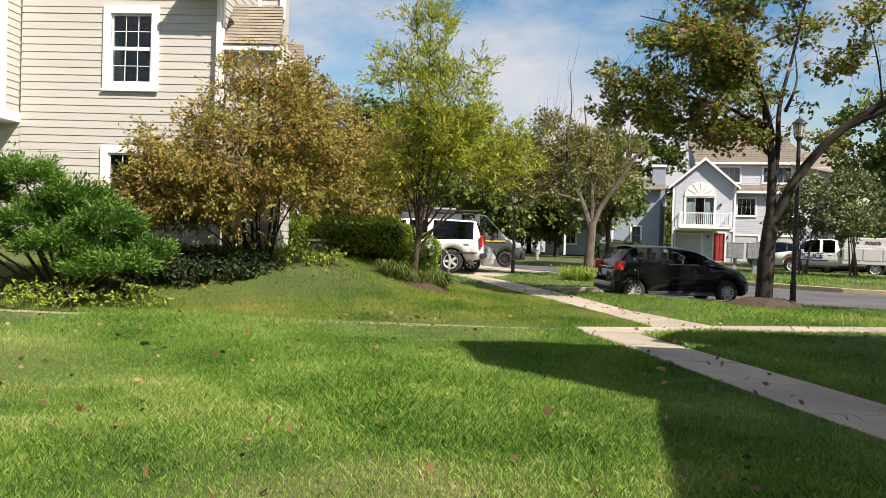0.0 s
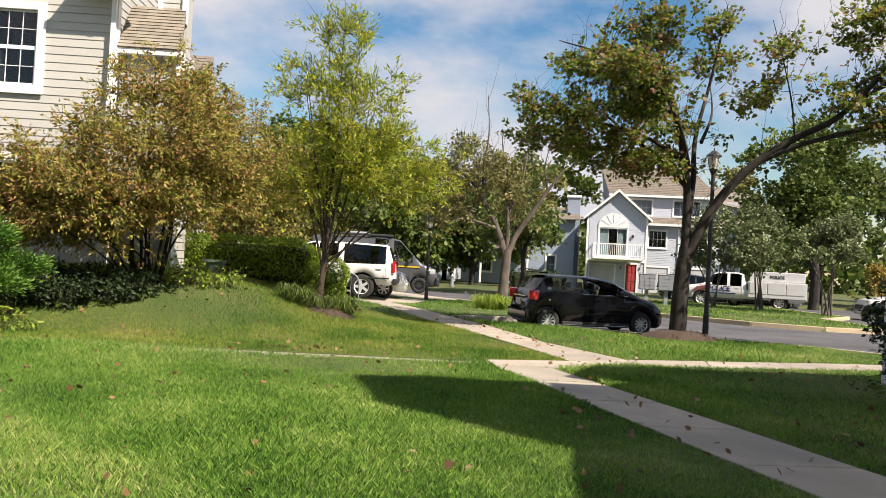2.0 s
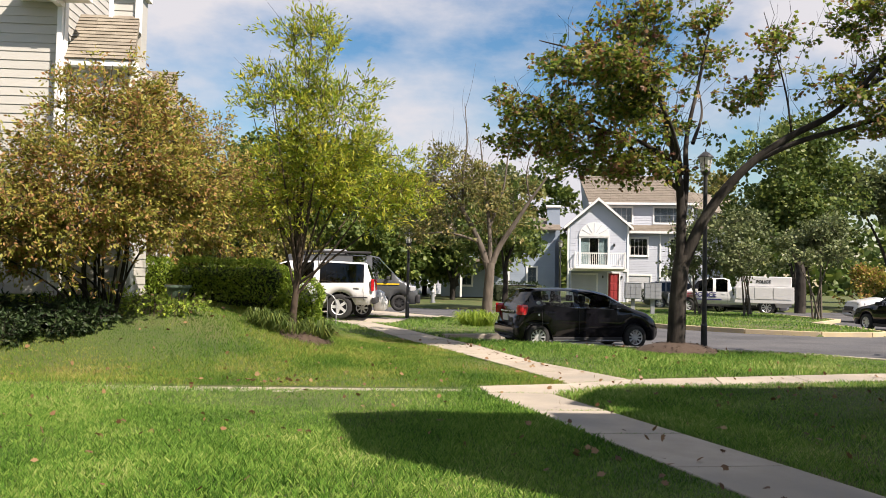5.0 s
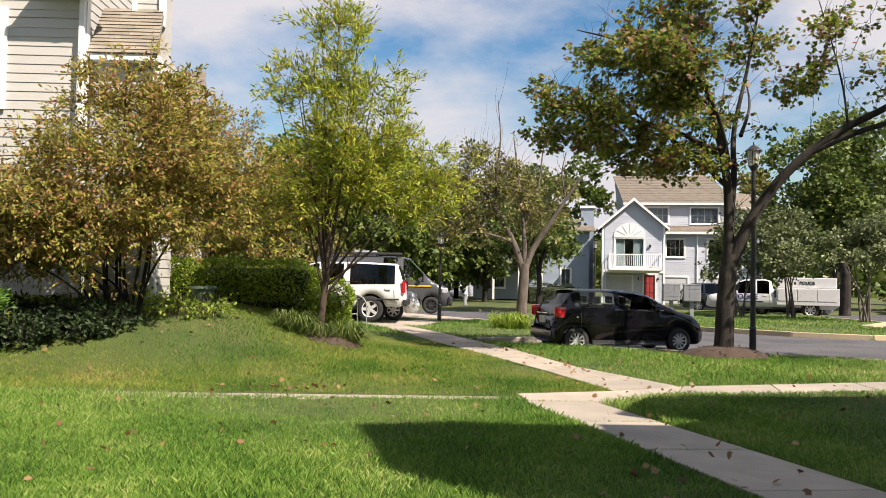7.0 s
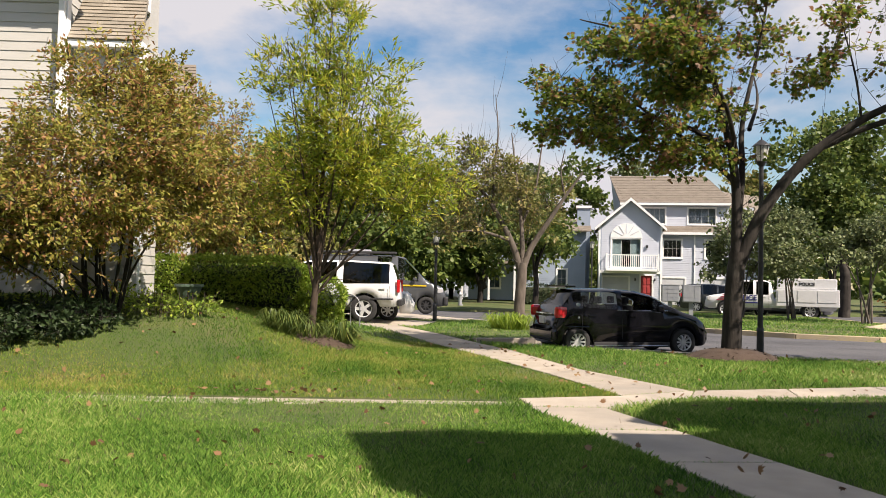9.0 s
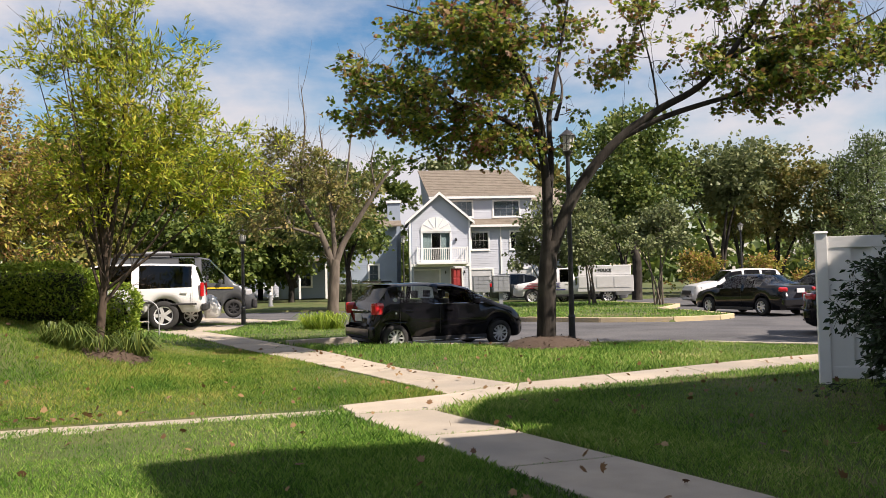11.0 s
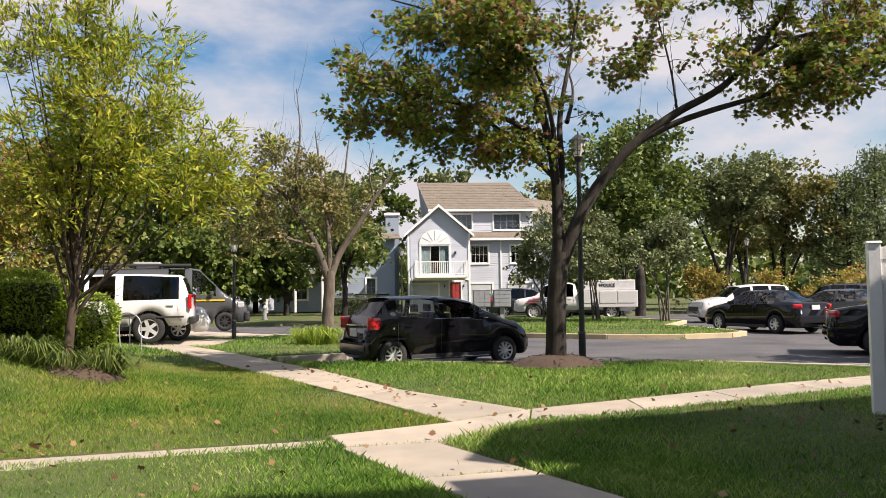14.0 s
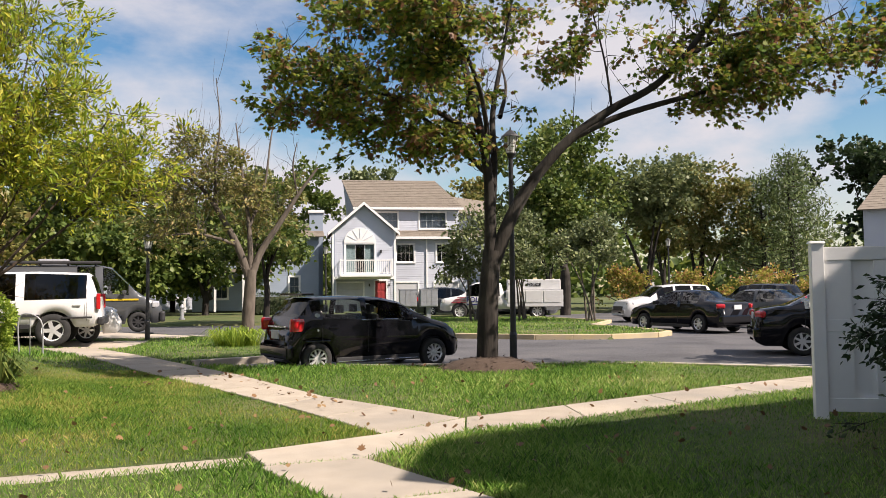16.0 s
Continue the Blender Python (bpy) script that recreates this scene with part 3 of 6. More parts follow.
YOUNG_TOPS = [(-0.9, 0.1, 4.3), (-0.55, -0.2, 5.2), (-0.15, 0.1, 6.1), (0.2, -0.1, 6.4), (0.55, 0.1, 5.7), (0.95, -0.1, 5.1), (1.4, 0.1, 4.4), (1.85, -0.2, 3.5), (2.2, -0.2, 2.9), (-1.0, 0.5, 3.3), (0.9, 0.8, 4.4), (-0.4, -0.8, 4.3), (0.5, -0.8, 4.6), (1.5, 0.7, 3.3), (-0.3, 0.8, 4.8)]
young = tree("young_tree", (-1.25, 12.7, gz(-1.25, 12.7) - 0.02),
    [([(0, 0, -0.1), (0.0, 0, 0.35), (0.04, 0, 0.8), (0.07, 0.02, 1.3), (0.1, 0, 2.2), (0.12, 0, 3.4)], 0.08, 0.03)]
    + [([(0.05, 0, f), (0.06 + x * 0.22, y * 0.2, f + (z - f) * 0.2), (0.06 + x * 0.6, y * 0.55, f + (z - f) * 0.55), (x, y, z)], 0.03, 0.006) for (x, y, z), f in zip(YOUNG_TOPS, itertools.cycle((0.75, 0.95, 1.5, 2.0, 1.2, 0.85, 1.05)))],
    [(0.1, 0, 5.35, 0.75, 0.75, 0.9), (-0.45, 0, 4.1, 0.9, 0.9, 1.0), (0.75, 0, 4.1, 1.05, 1.0, 1.0), (1.3, -0.1, 3.0, 1.0, 0.9, 0.7), (0.2, 0, 3.1, 1.0, 0.9, 0.8), (-0.5, 0.1, 2.6, 0.6, 0.7, 0.5), (1.95, -0.2, 2.7, 0.5, 0.6, 0.45)],
    620, 36, "lance", 0.108, L_YOUNG, M_BARK3, "young many-stemmed tree with bright yellow-green leaves", spread=0.16, twig=0.008, shell=0.3, bare=60, clump=150, flat=0.9, gather=0.2, droop=-0.5)


def lobes_round(ells, n, q=0.85, r=0.38):
    """Adds small lobes that break up the outline."""
    out = list(ells)
    for _ in range(n):
        e = ells[rng.integers(len(ells))]
        d = rng.normal(size=3)
        d[2] = abs(d[2]) * 0.9 - 0.2
        d /= np.linalg.norm(d)
        k = r * rng.uniform(0.6, 1.3)
        out.append((e[0] + d[0] * e[3] * q, e[1] + d[1] * e[4] * q, e[2] + d[2] * e[5] * q, e[3] * k, e[4] * k, e[5] * k * 1.2))
    return out


def shrub(name, base, stems, ells, clusters, per, leaf, size, lmat, bmat, label, spread=0.18, foot=0.25, r0=0.03, droop=0.3):
    lim = []
    if clusters > 200:
        ells = lobes_round(ells, 16)
    for i in range(stems):
        a = 2 * math.pi * i / stems + rng.uniform(-0.2, 0.2)
        f = rng.uniform(0.2, 1.0)
        x, y = math.cos(a), math.sin(a)
        e = ells[i % len(ells)]
        end = (e[0] + x * e[3] * 0.5 * f, e[1] + y * e[4] * 0.5 * f, e[2] + 0.2)
        lim.append(([(x * foot * f, y * foot * f, -0.15), (x * foot * f * 1.6 + end[0] * 0.25, y * foot * f * 1.6 + end[1] * 0.25, end[2] * 0.42), end], r0 * rng.uniform(0.7, 1.2), 0.008))
    return tree(name, base, lim, ells, clusters, per, leaf, size, lmat, bmat, label, "shrub", spread=spread, twig=0.008, shell=0.3, droop=droop, clump=clusters // 5 if clusters > 200 else 0, flat=0.8, gather=0.2)


shrub("large_shrub", (-4.4, 11.4, gz(-4.4, 11.4)), 20, [(-0.3, -0.3, 2.1, 2.15, 1.2, 0.95), (0.0, -0.2, 3.05, 1.4, 1.0, 0.8), (0.2, -0.1, 3.75, 0.9, 0.7, 0.5), (-1.6, -0.5, 1.6, 1.2, 1.0, 0.75), (1.1, -0.2, 1.85, 0.95, 1.0, 0.7), (-0.4, -1.0, 1.7, 1.6, 0.7, 0.6), (-1.9, -0.6, 1.15, 0.9, 0.8, 0.5), (-0.9, -1.1, 1.2, 1.1, 0.6, 0.45)], 1600, 38, "oval", 0.085, L_BUSH, M_BARK, "large multi-stemmed shrub with bronze and yellow-green leaves", 0.15, 0.28, 0.028)
shrub("tall_shrub", (-3.85, 16.4, gz(-3.85, 16.4)), 11, [(0, 0, 2.6, 1.3, 1.2, 1.0), (-0.2, 0, 3.6, 1.0, 1.0, 0.7), (1.1, 0, 2.2, 0.9, 0.9, 0.9), (-0.9, 0, 2.0, 0.8, 0.9, 0.8), (-0.4, -0.3, 1.5, 1.0, 0.8, 0.6), (0.8, -0.2, 1.5, 0.9, 0.8, 0.6)], 1050, 34, "oval", 0.085, L_BUSH, M_BARK, "tall dark bronze-green shrub beside the house", 0.16, 0.3)
shrub("fence_shrub", (7.52, 4.95, gz(7.52, 4.95)), 11, [(0, 0, 1.0, 1.0, 1.0, 0.8), (0.3, -0.1, 1.6, 0.75, 0.8, 0.45), (-0.3, 0.2, 0.7, 0.75, 0.8, 0.45)], 900, 30, "oval", 0.075, L_DARK, M_BARK, "dense dark-leaved shrub in front of the white fence", 0.12, 0.2)
shrub("low_plant", (6.3, 4.0, 0), 7, [(0, 0, 0.25, 0.5, 0.45, 0.25)], 60, 8, "lance", 0.18, L_GREEN, M_BARK3, "low leafy plant at the edge of the lawn", 0.1, 0.1, 0.01)
# ivy creeping on the fence
shrub("climbing_vine", (8.66, 6.6, 0.1), 3, [(0, 0, 0.35, 0.12, 0.05, 0.2)], 9, 4, "oval", 0.07, L_DARK, M_BARK, "dark green vine creeping up the fence", 0.035, 0.03, 0.006)


def juniper(name, base, tufts, label):
    """Layered sprays of short needles on a bare brown heart."""
    t = root(name, pose(*base), label, "shrub")
    lines, P, A = [], [], []
    for cx, cy, cz, r, n in tufts:
        c = np.array([cx, cy, cz])
        p = smooth_line([(cx * 0.15, cy * 0.15, 0.0), (cx * 0.55, cy * 0.6, cz * 0.55), c], 5)
        lines.append((p, np.linspace(0.04, 0.015, len(p))))
        for _ in range(n * 3):
            d = rng.normal(size=3)
            d[2] = abs(d[2]) * 0.6 - 0.1
            d /= np.linalg.norm(d)
            e = c + d * np.array([r, r, r * 0.62]) * rng.uniform(0.7, 1.0)
            o = c + (e - c) * 0.3
            lines.append((curve_pts(o, e, 4, -0.02, 0.02), np.linspace(0.008, 0.002, 4)))
            g = d * np.array([1, 1, 0.5]) + np.array([0, 0, 0.3])
            k = 70
            q = rng.uniform(0.35, 1.05, k)[:, None]
            P.append(o + (e - o) * q + rng.normal(size=(k, 3)) * 0.06)
            A.append(np.tile(g, (k, 1)))
    V, F = tubes(lines, 5)
    soup("stem_mass", V, F, M_BARK3, t)["kind"] = "stuff"
    leaves("needles", np.concatenate(P), 0.1, "spray", L_JUN, t, 0.4, 0, np.concatenate(A))["kind"] = "stuff"
    return t


juniper("juniper_shrub", (-7.15, 9.0, gz(-7.15, 9.0)), [(-0.9, 0, 2.15, 0.75, 30), (0.0, 0.1, 1.75, 0.75, 30), (0.75, -0.2, 1.35, 0.7, 28), (0.4, 0, 1.0, 0.7, 24), (-1.6, 0.2, 2.2, 0.7, 24), (-0.5, 0.3, 1.5, 0.8, 24), (1.15, -0.5, 0.65, 0.65, 22), (0.6, -0.6, 0.55, 0.6, 18), (-1.8, 0, 1.8, 0.8, 24), (-1.4, -0.5, 1.0, 0.7, 18), (1.4, 0.2, 0.9, 0.5, 14), (-2.7, 0, 1.3, 0.8, 20), (-2.3, -0.4, 0.7, 0.7, 18), (0.1, -0.5, 1.0, 0.6, 20), (-0.7, -0.3, 1.35, 0.6, 20), (0.5, 0.2, 0.6, 0.6, 14), (-0.3, -0.6, 0.9, 0.45, 8)], "spreading juniper with bright green sprays and a bare brown heart")


def clipped(name, base, sx, sy, sz, label, n, size=0.05, mat_=None, rot=0.0, round_=0.35):
    """A clipped hedge: solid core coloured as inner shade, leaves all over its surface."""
    t = root(name, pose(*base, 0, 0, rot), label, "hedge")
    bm = bmesh.new()
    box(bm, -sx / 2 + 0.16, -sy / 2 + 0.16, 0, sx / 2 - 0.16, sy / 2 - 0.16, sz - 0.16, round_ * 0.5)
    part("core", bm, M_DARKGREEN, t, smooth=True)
    d = rng.uniform(-1, 1, size=(n, 3))
    k = np.argmax(np.abs(d), axis=1)
    d[np.arange(n), k] = np.sign(d[np.arange(n), k])
    q = np.sign(d) * np.abs(d)
    ln = (np.abs(q) ** 5).sum(1) ** (1 / 5)
    q = q / ln[:, None]
    wob = 1 + 0.05 * np.sin(q[:, 0] * 7 + 1) * np.sin(q[:, 2] * 5) + rng.normal(size=n) * 0.035 - 0.05 * rng.uniform(0, 1, n) ** 2
    pos = q * np.array([sx / 2, sy / 2, sz / 2]) * wob[:, None] + np.array([0, 0, sz / 2])
    leaves("foliage", pos, size, "oval", mat_ or L_HEDGE, t, 0.5, 0)
    return t


M_DARKGREEN = mat("hedge_inner_shade", (0.02, 0.03, 0.01), (0.035, 0.04, 0.018), 0.95, 12, 60, 1)
clipped("boxwood_hedge", (-3.1, 15.1, gz(-3.1, 15.1) - 0.05), 2.9, 1.3, 1.0, "clipped boxwood hedge along the driveway", 20000, 0.07, rot=4)
clipped("rounded_shrub", (-1.6, 15.3, gz(-1.6, 15.3) - 0.05), 1.3, 1.2, 0.98, "rounded clipped shrub at the end of the hedge", 11000, 0.07, round_=0.9)
clipped("small_boxwood", (-4.35, 14.6, gz(-4.35, 14.6) - 0.05), 0.85, 0.85, 0.85, "small clipped boxwood ball beside the house", 6000, 0.065, round_=0.8)


def tuft(name, base, n, h, r, label, lmat=None):
    """Strap-leaved clump."""
    t = root(name, pose(*base), label, "plant")
    V, F = [], []
    for _ in range(n):
        a, q = rng.uniform(0, 6.283), rng.uniform(0, 1) ** 0.5
        o = np.array([math.cos(a) * r * q * 0.7, math.sin(a) * r * q * 0.7, 0])
        d = np.array([math.cos(a + rng.normal() * 0.5), math.sin(a + rng.normal() * 0.5), 0])
        s = np.array([-d[1], d[0], 0]) * 0.009
        hh = h * rng.uniform(0.6, 1.1)
        k = rng.uniform(0.15, 0.5)
        mid, tip = o + d * hh * k + [0, 0, hh * (0.9 - 0.5 * k)], o + d * hh * (k * 2.1) + [0, 0, hh * (0.95 - 1.5 * k)]
        b = len(V)
        V += [o - s, o + s, mid + s, mid - s, tip]
        F += [(b, b + 1, b + 2, b + 3), (b + 3, b + 2, b + 4)]
    soup("foliage", V, F, lmat or L_HEDGE, t)["kind"] = "stuff"
    return t


for x, y, n, h in ((-1.6, 12.25, 150, 0.5), (-1.2, 12.1, 90, 0.42), (-0.7, 12.3, 170, 0.56), (-1.85, 12.45, 110, 0.45)):
    tuft("strap_leaf_plant", (x, y, gz(x, y)), n, h, 0.22, "strap-leaved plant clump round the young tree", L_GREEN)
for x, y in ((3.35, 22.3), (3.75, 22.5), (3.1, 22.7)):
    tuft("strap_leaf_plant", (x, y, gz(x, y)), 170, 0.6, 0.35, "strap-leaved plant clump beneath a street tree")
for x, y in ((-5.2, 11.4), (-4.6, 11.9), (-3.6, 11.6), (-3.2, 12.0), (-5.9, 10.4), (-7.4, 8.0), (-6.6, 7.95), (-5.6, 8.4)):
    shrub("ground_cover", (x, y, gz(x, y)), 6, [(0, 0, 0.18, 0.5, 0.4, 0.2)], 50, 9, "oval", 0.085, L_HEDGE, M_BARK3, "low leafy ground cover under the shrubs", 0.09, 0.1, 0.006)


for x, y in ((-6.6, 10.5), (-6.1, 10.9), (-5.7, 10.4), (-5.2, 10.8), (-4.8, 10.4), (-4.4, 10.75), (-6.2, 10.0), (-5.4, 10.0)):
    shrub("ivy_patch", (x, y, gz(x, y)), 6, [(0, 0, 0.2, 0.45, 0.4, 0.22)], 80, 14, "oval", 0.09, L_DARK, M_BARK, "dark glossy ivy beneath the large shrub", 0.09, 0.1, 0.006)


def mulch(name, x, y, r, h, label):
    t = root(name, pose(x, y, gz(x, y)), label, "mulch bed", kind="stuff")
    bm = bmesh.new()
    bmesh.ops.create_circle(bm, cap_ends=False, segments=28, radius=r)
    vs = list(bm.verts)
    rings = [vs]
    for q, z in ((0.7, 0.6), (0.4, 0.9), (0.1, 1.0)):
        rings.append([bm.verts.new((v.co.x * q, v.co.y * q, h * z)) for v in vs])
    for v in vs:
        v.co *= 1 + 0.14 * noise.noise(v.co * 2)
        v.co.z = -0.03
    for v in bm.verts:
        v.co.z += gz(x + v.co.x, y + v.co.y) - gz(x, y)
    for a, b in zip(rings[:-1], rings[1:]):
        for i in range(28):
            bm.faces.new((a[i], a[(i + 1) % 28], b[(i + 1) % 28], b[i]))
    bm.faces.new(rings[-1])
    part("mound", bm, M_MULCH, t, smooth=True)
    n = int(900 * r)
    a, q = rng.uniform(0, 6.283, n), rng.uniform(0, 1, n) ** 0.5 * r * 1.05
    p = np.stack([np.cos(a) * q, np.sin(a) * q, h * (1 - (q / r) ** 2).clip(0) + 0.01 + lawn_z(x + np.cos(a) * q, y + np.sin(a) * q) - gz(x, y)], 1)
    leaves("chips", p, 0.08, "spray", M_MULCH, t, 1.6, 0, np.stack([np.cos(a * 7), np.sin(a * 7), 0.1 * np.cos(a * 3)], 1) * 2.0)


mulch("mulch_ring", 6.72, 13.8, 0.95, 0.22, "dark bark mulch heaped round the maple trunk")
mulch("mulch_ring", -0.95, 12.25, 0.6, 0.14, "brown earth and mulch round the young tree")

# street tree with pale forked limbs
tree("street_tree", (3.85, 23.9, 0.02),
    [([(0, 0, -0.1), (0, 0, 0.6), (0.05, 0, 1.4), (0.08, 0, 2.0)], 0.19, 0.15),
     ([(0.06, 0, 1.75), (0.35, 0, 2.5), (0.85, -0.1, 3.3), (1.35, -0.2, 4.1), (1.9, -0.3, 4.9)], 0.12, 0.03),
     ([(0.03, 0, 1.75), (-0.3, 0.05, 2.7), (-0.85, 0.1, 3.7), (-1.3, 0.1, 4.3), (-2.4, 0.2, 5.2)], 0.12, 0.03),
     ([(0.08, 0, 1.9), (0.05, 0.2, 3.2), (-0.1, 0.4, 4.6), (-0.3, 0.4, 6.2)], 0.09, 0.015),
     ([(-0.85, 0.1, 3.7), (-0.9, 0, 4.8), (-0.8, -0.2, 6.0), (-0.9, -0.2, 7.3)], 0.05, 0.01),
     ([(0.05, 0.2, 3.2), (0.5, 0.4, 4.4), (0.7, 0.5, 5.8), (0.9, 0.5, 6.9)], 0.05, 0.01),
     ([(-0.3, 0.05, 2.7), (-1.3, -0.3, 2.95), (-2.2, -0.5, 2.9)], 0.06, 0.015),
     ([(1.35, -0.2, 4.1), (1.2, -0.3, 4.9), (1.3, -0.4, 5.6)], 0.035, 0.01)],
    [(-1.5, 0.1, 4.7, 1.1, 1.2, 1.1), (-0.4, 0.3, 4.3, 1.0, 1.2, 0.9), (-2.1, -0.2, 3.4, 1.0, 1.1, 0.6), (0.5, 0.3, 3.4, 0.7, 0.9, 0.5), (1.1, 0, 4.4, 0.6, 0.6, 0.4)],
    270, 26, "oval", 0.14, L_OLIVE, M_BARK2, "street tree with pale forked limbs and thinning olive leaves", spread=0.22, bare=260, clump=75, gather=0.3)


def broadleaf(name, x, y, h, r, label, lmat, clusters=170, per=40, size=0.26, z0=0.32, stems=1, bark=None, group="", spread=0.5, tr=0.2, leaf="clump"):
    """A full-grown tree with a crown of uneven lobes."""
    lobes = []
    for _ in range(7):
        a, q = rng.uniform(0, 6.283), rng.uniform(0.2, 0.65)
        lobes.append((math.cos(a) * r * q, math.sin(a) * r * q, h * rng.uniform(z0 + 0.18, 0.84), r * rng.uniform(0.35, 0.6), r * rng.uniform(0.35, 0.6), h * rng.uniform(0.1, 0.17)))
    lobes.append((0, 0, h * 0.86, r * 0.4, r * 0.4, h * 0.12))
    lim = []
    if stems == 1:
        lim.append(([(0, 0, -0.2), (rng.normal() * 0.1, 0, h * 0.18), (rng.normal() * 0.15, 0, h * z0)], tr, tr * 0.7))
    for i in range(max(5, stems)):
        e = lobes[i % len(lobes)]
        s = (0, 0, h * z0 * 0.85) if stems == 1 else (math.cos(i * 2.4) * 0.18, math.sin(i * 2.4) * 0.18, -0.1)
        lim.append(([s, (s[0] + (e[0] - s[0]) * 0.35, s[1] + (e[1] - s[1]) * 0.35, s[2] + (e[2] - s[2]) * 0.5), e[:3]], tr * (0.5 if stems == 1 else 0.8), 0.02))
    return tree(name, (x, y, gz(x, y) if abs(x) < 30 else 0), lim, lobes, clusters, per, leaf, size, lmat, bark or M_BARK, label, spread=spread, twig=0.015, group=group, clump=max(24, clusters // 4), gather=r * 0.13)


for x, y, h, r in ((17.6, 34.6, 5.2, 1.9), (19.4, 31.6, 5.0, 1.8), (15.6, 35.6, 4.8, 1.7)):
    broadleaf("crape_myrtle", x, y, h, r, "small multi-stemmed tree with grey-green leaves on the grass island", L_GREY, 150, 30, 0.15, 0.28, 4, M_BARK2, "small trees on the island", 0.28, 0.06)
broadleaf("oak_tree", 24.5, 43.0, 11.5, 4.8, "broad dark green shade tree on the lawn", L_GREEN, 260, 46, 0.26, 0.25, tr=0.32)
broadleaf("shade_tree", 33.0, 47.0, 11.0, 4.6, "round-headed green shade tree beyond the car park", L_GREY, 240, 44, 0.26, 0.22, 3, tr=0.2)
broadleaf("shade_tree", 31.0, 55.0, 12.0, 4.5, "tall green tree behind the parked cars", L_GREEN, 200, 40, 0.3, 0.25)
broadleaf("street_tree_green", 6.4, 38.0, 6.6, 2.4, "small green street tree near the townhouse", L_GREEN, 170, 34, 0.19, 0.3, tr=0.16, spread=0.35)
for i, (x, y, h, r) in enumerate(((-14, 52, 10, 4.5), (-7, 58, 11, 4.5), (-2, 50, 8.5, 3.6), (1.5, 61, 10, 4.2), (5, 54, 8, 3.2), (-20, 60, 12, 5), (9, 66, 11, 4), (-11, 66, 13, 5), (-3, 70, 13, 5), (-6, 47, 6.5, 3.0), (1.5, 52, 6, 2.6), (3.5, 66, 9, 4))):
    broadleaf("woodland_tree", x, y, h, r, "full green tree across the street", L_GREEN if i % 3 else L_OLIVE, 200, 42, 0.32, 0.12, tr=0.22, group="trees across the street")
for i, (x, y, h, r) in enumerate(((17, 84, 14, 5), (25, 86, 15, 5.5), (33, 80, 14, 5), (40, 74, 12, 5), (12, 82, 14, 5), (48, 66, 11, 4), (61, 54, 14, 6), (68, 48, 17, 7))):
    broadleaf("backdrop_tree", x, y, h, r, "tall tree rising behind the houses", (L_GREEN, L_GREY, L_OLIVE)[i % 3] if i < 6 else L_DARK, 180, 38, 0.4, 0.15, tr=0.25, group="trees behind the houses")


def pine(name, x, y, h, label):
    t = root(name, pose(x, y, 0), label, "tree")
    lines = [(np.array([(0, 0, -0.2), (0.1, 0, h * 0.4), (0, 0.1, h * 0.75), (0, 0, h)]), np.array([0.2, 0.16, 0.09, 0.02]))]
    P = []
    for i in range(46):
        z = h * (0.22 + 0.76 * i / 46)
        a, ln = i * 2.4, (h * 0.34) * (1 - (z / h) ** 1.6) + 0.5
        e = np.array([math.cos(a) * ln, math.sin(a) * ln, z + ln * 0.22])
        lines.append((curve_pts((0, 0, z), e, 5, -0.12, 0.05), np.linspace(0.04, 0.01, 5)))
        for q in np.linspace(0.45, 1.0, 5):
            P.append(np.array([e[0] * q, e[1] * q, z + ln * 0.22 * q]) + rng.normal(size=(24, 3)) * 0.28)
    V, F = tubes(lines, 6)
    soup("trunk", V, F, M_BARK, t)
    leaves("needles", np.concatenate(P), 0.34, "spray", L_PINE, t, 0.5)


broadleaf("roadside_tree", 17.0, 11.0, 6.4, 1.7, "small roadside tree beside the car park", L_GREEN, 120, 30, 0.17, 0.35, tr=0.12, spread=0.3)
for x, y, h, r in ((33, 41.5, 2.6, 2.0), (37, 40, 2.4, 2.2), (40.5, 38, 2.6, 2.0), (30, 45, 2.8, 2.0)):
    broadleaf("russet_shrub", x, y, h, r, "rounded shrub with russet autumn leaves beyond the cars", L_BUSH, 90, 30, 0.16, 0.05, 6, M_BARK, "russet shrubs", 0.3, 0.04)
pine("pine_tree", 42.5, 44.0, 10.5, "scraggy pine tree in front of the far townhouse")
broadleaf("shade_tree", 37.6, 47.6, 10.2, 4.2, "airy light green tree beyond the parked cars", L_OLIVE, 230, 42, 0.24, 0.22, 3, tr=0.2)
pine("pine_tree", 40.6, 44.6, 9.0, "dark pine tree beyond the parked cars")
pine("pine_tree", 46.0, 47.5, 9.5, "dark pine tree beside the far townhouse")

# far woods that close the horizon
FP = []
for a in np.linspace(0, 2 * math.pi, 150, endpoint=False):
    R0 = rng.uniform(120, 150)
    h = rng.uniform(7, 13)
    k = 340
    FP.append(np.stack([math.cos(a) * R0 + rng.normal(size=k) * 4, 30 + math.sin(a) * R0 + rng.normal(size=k) * 4, rng.uniform(0.0, 1, k) ** 1.2 * h], 1))
tagged(leaves("far_woods", np.concatenate(FP), 1.5, "clump", L_GREEN), "distant belt of green woods", "woods", kind="stuff")


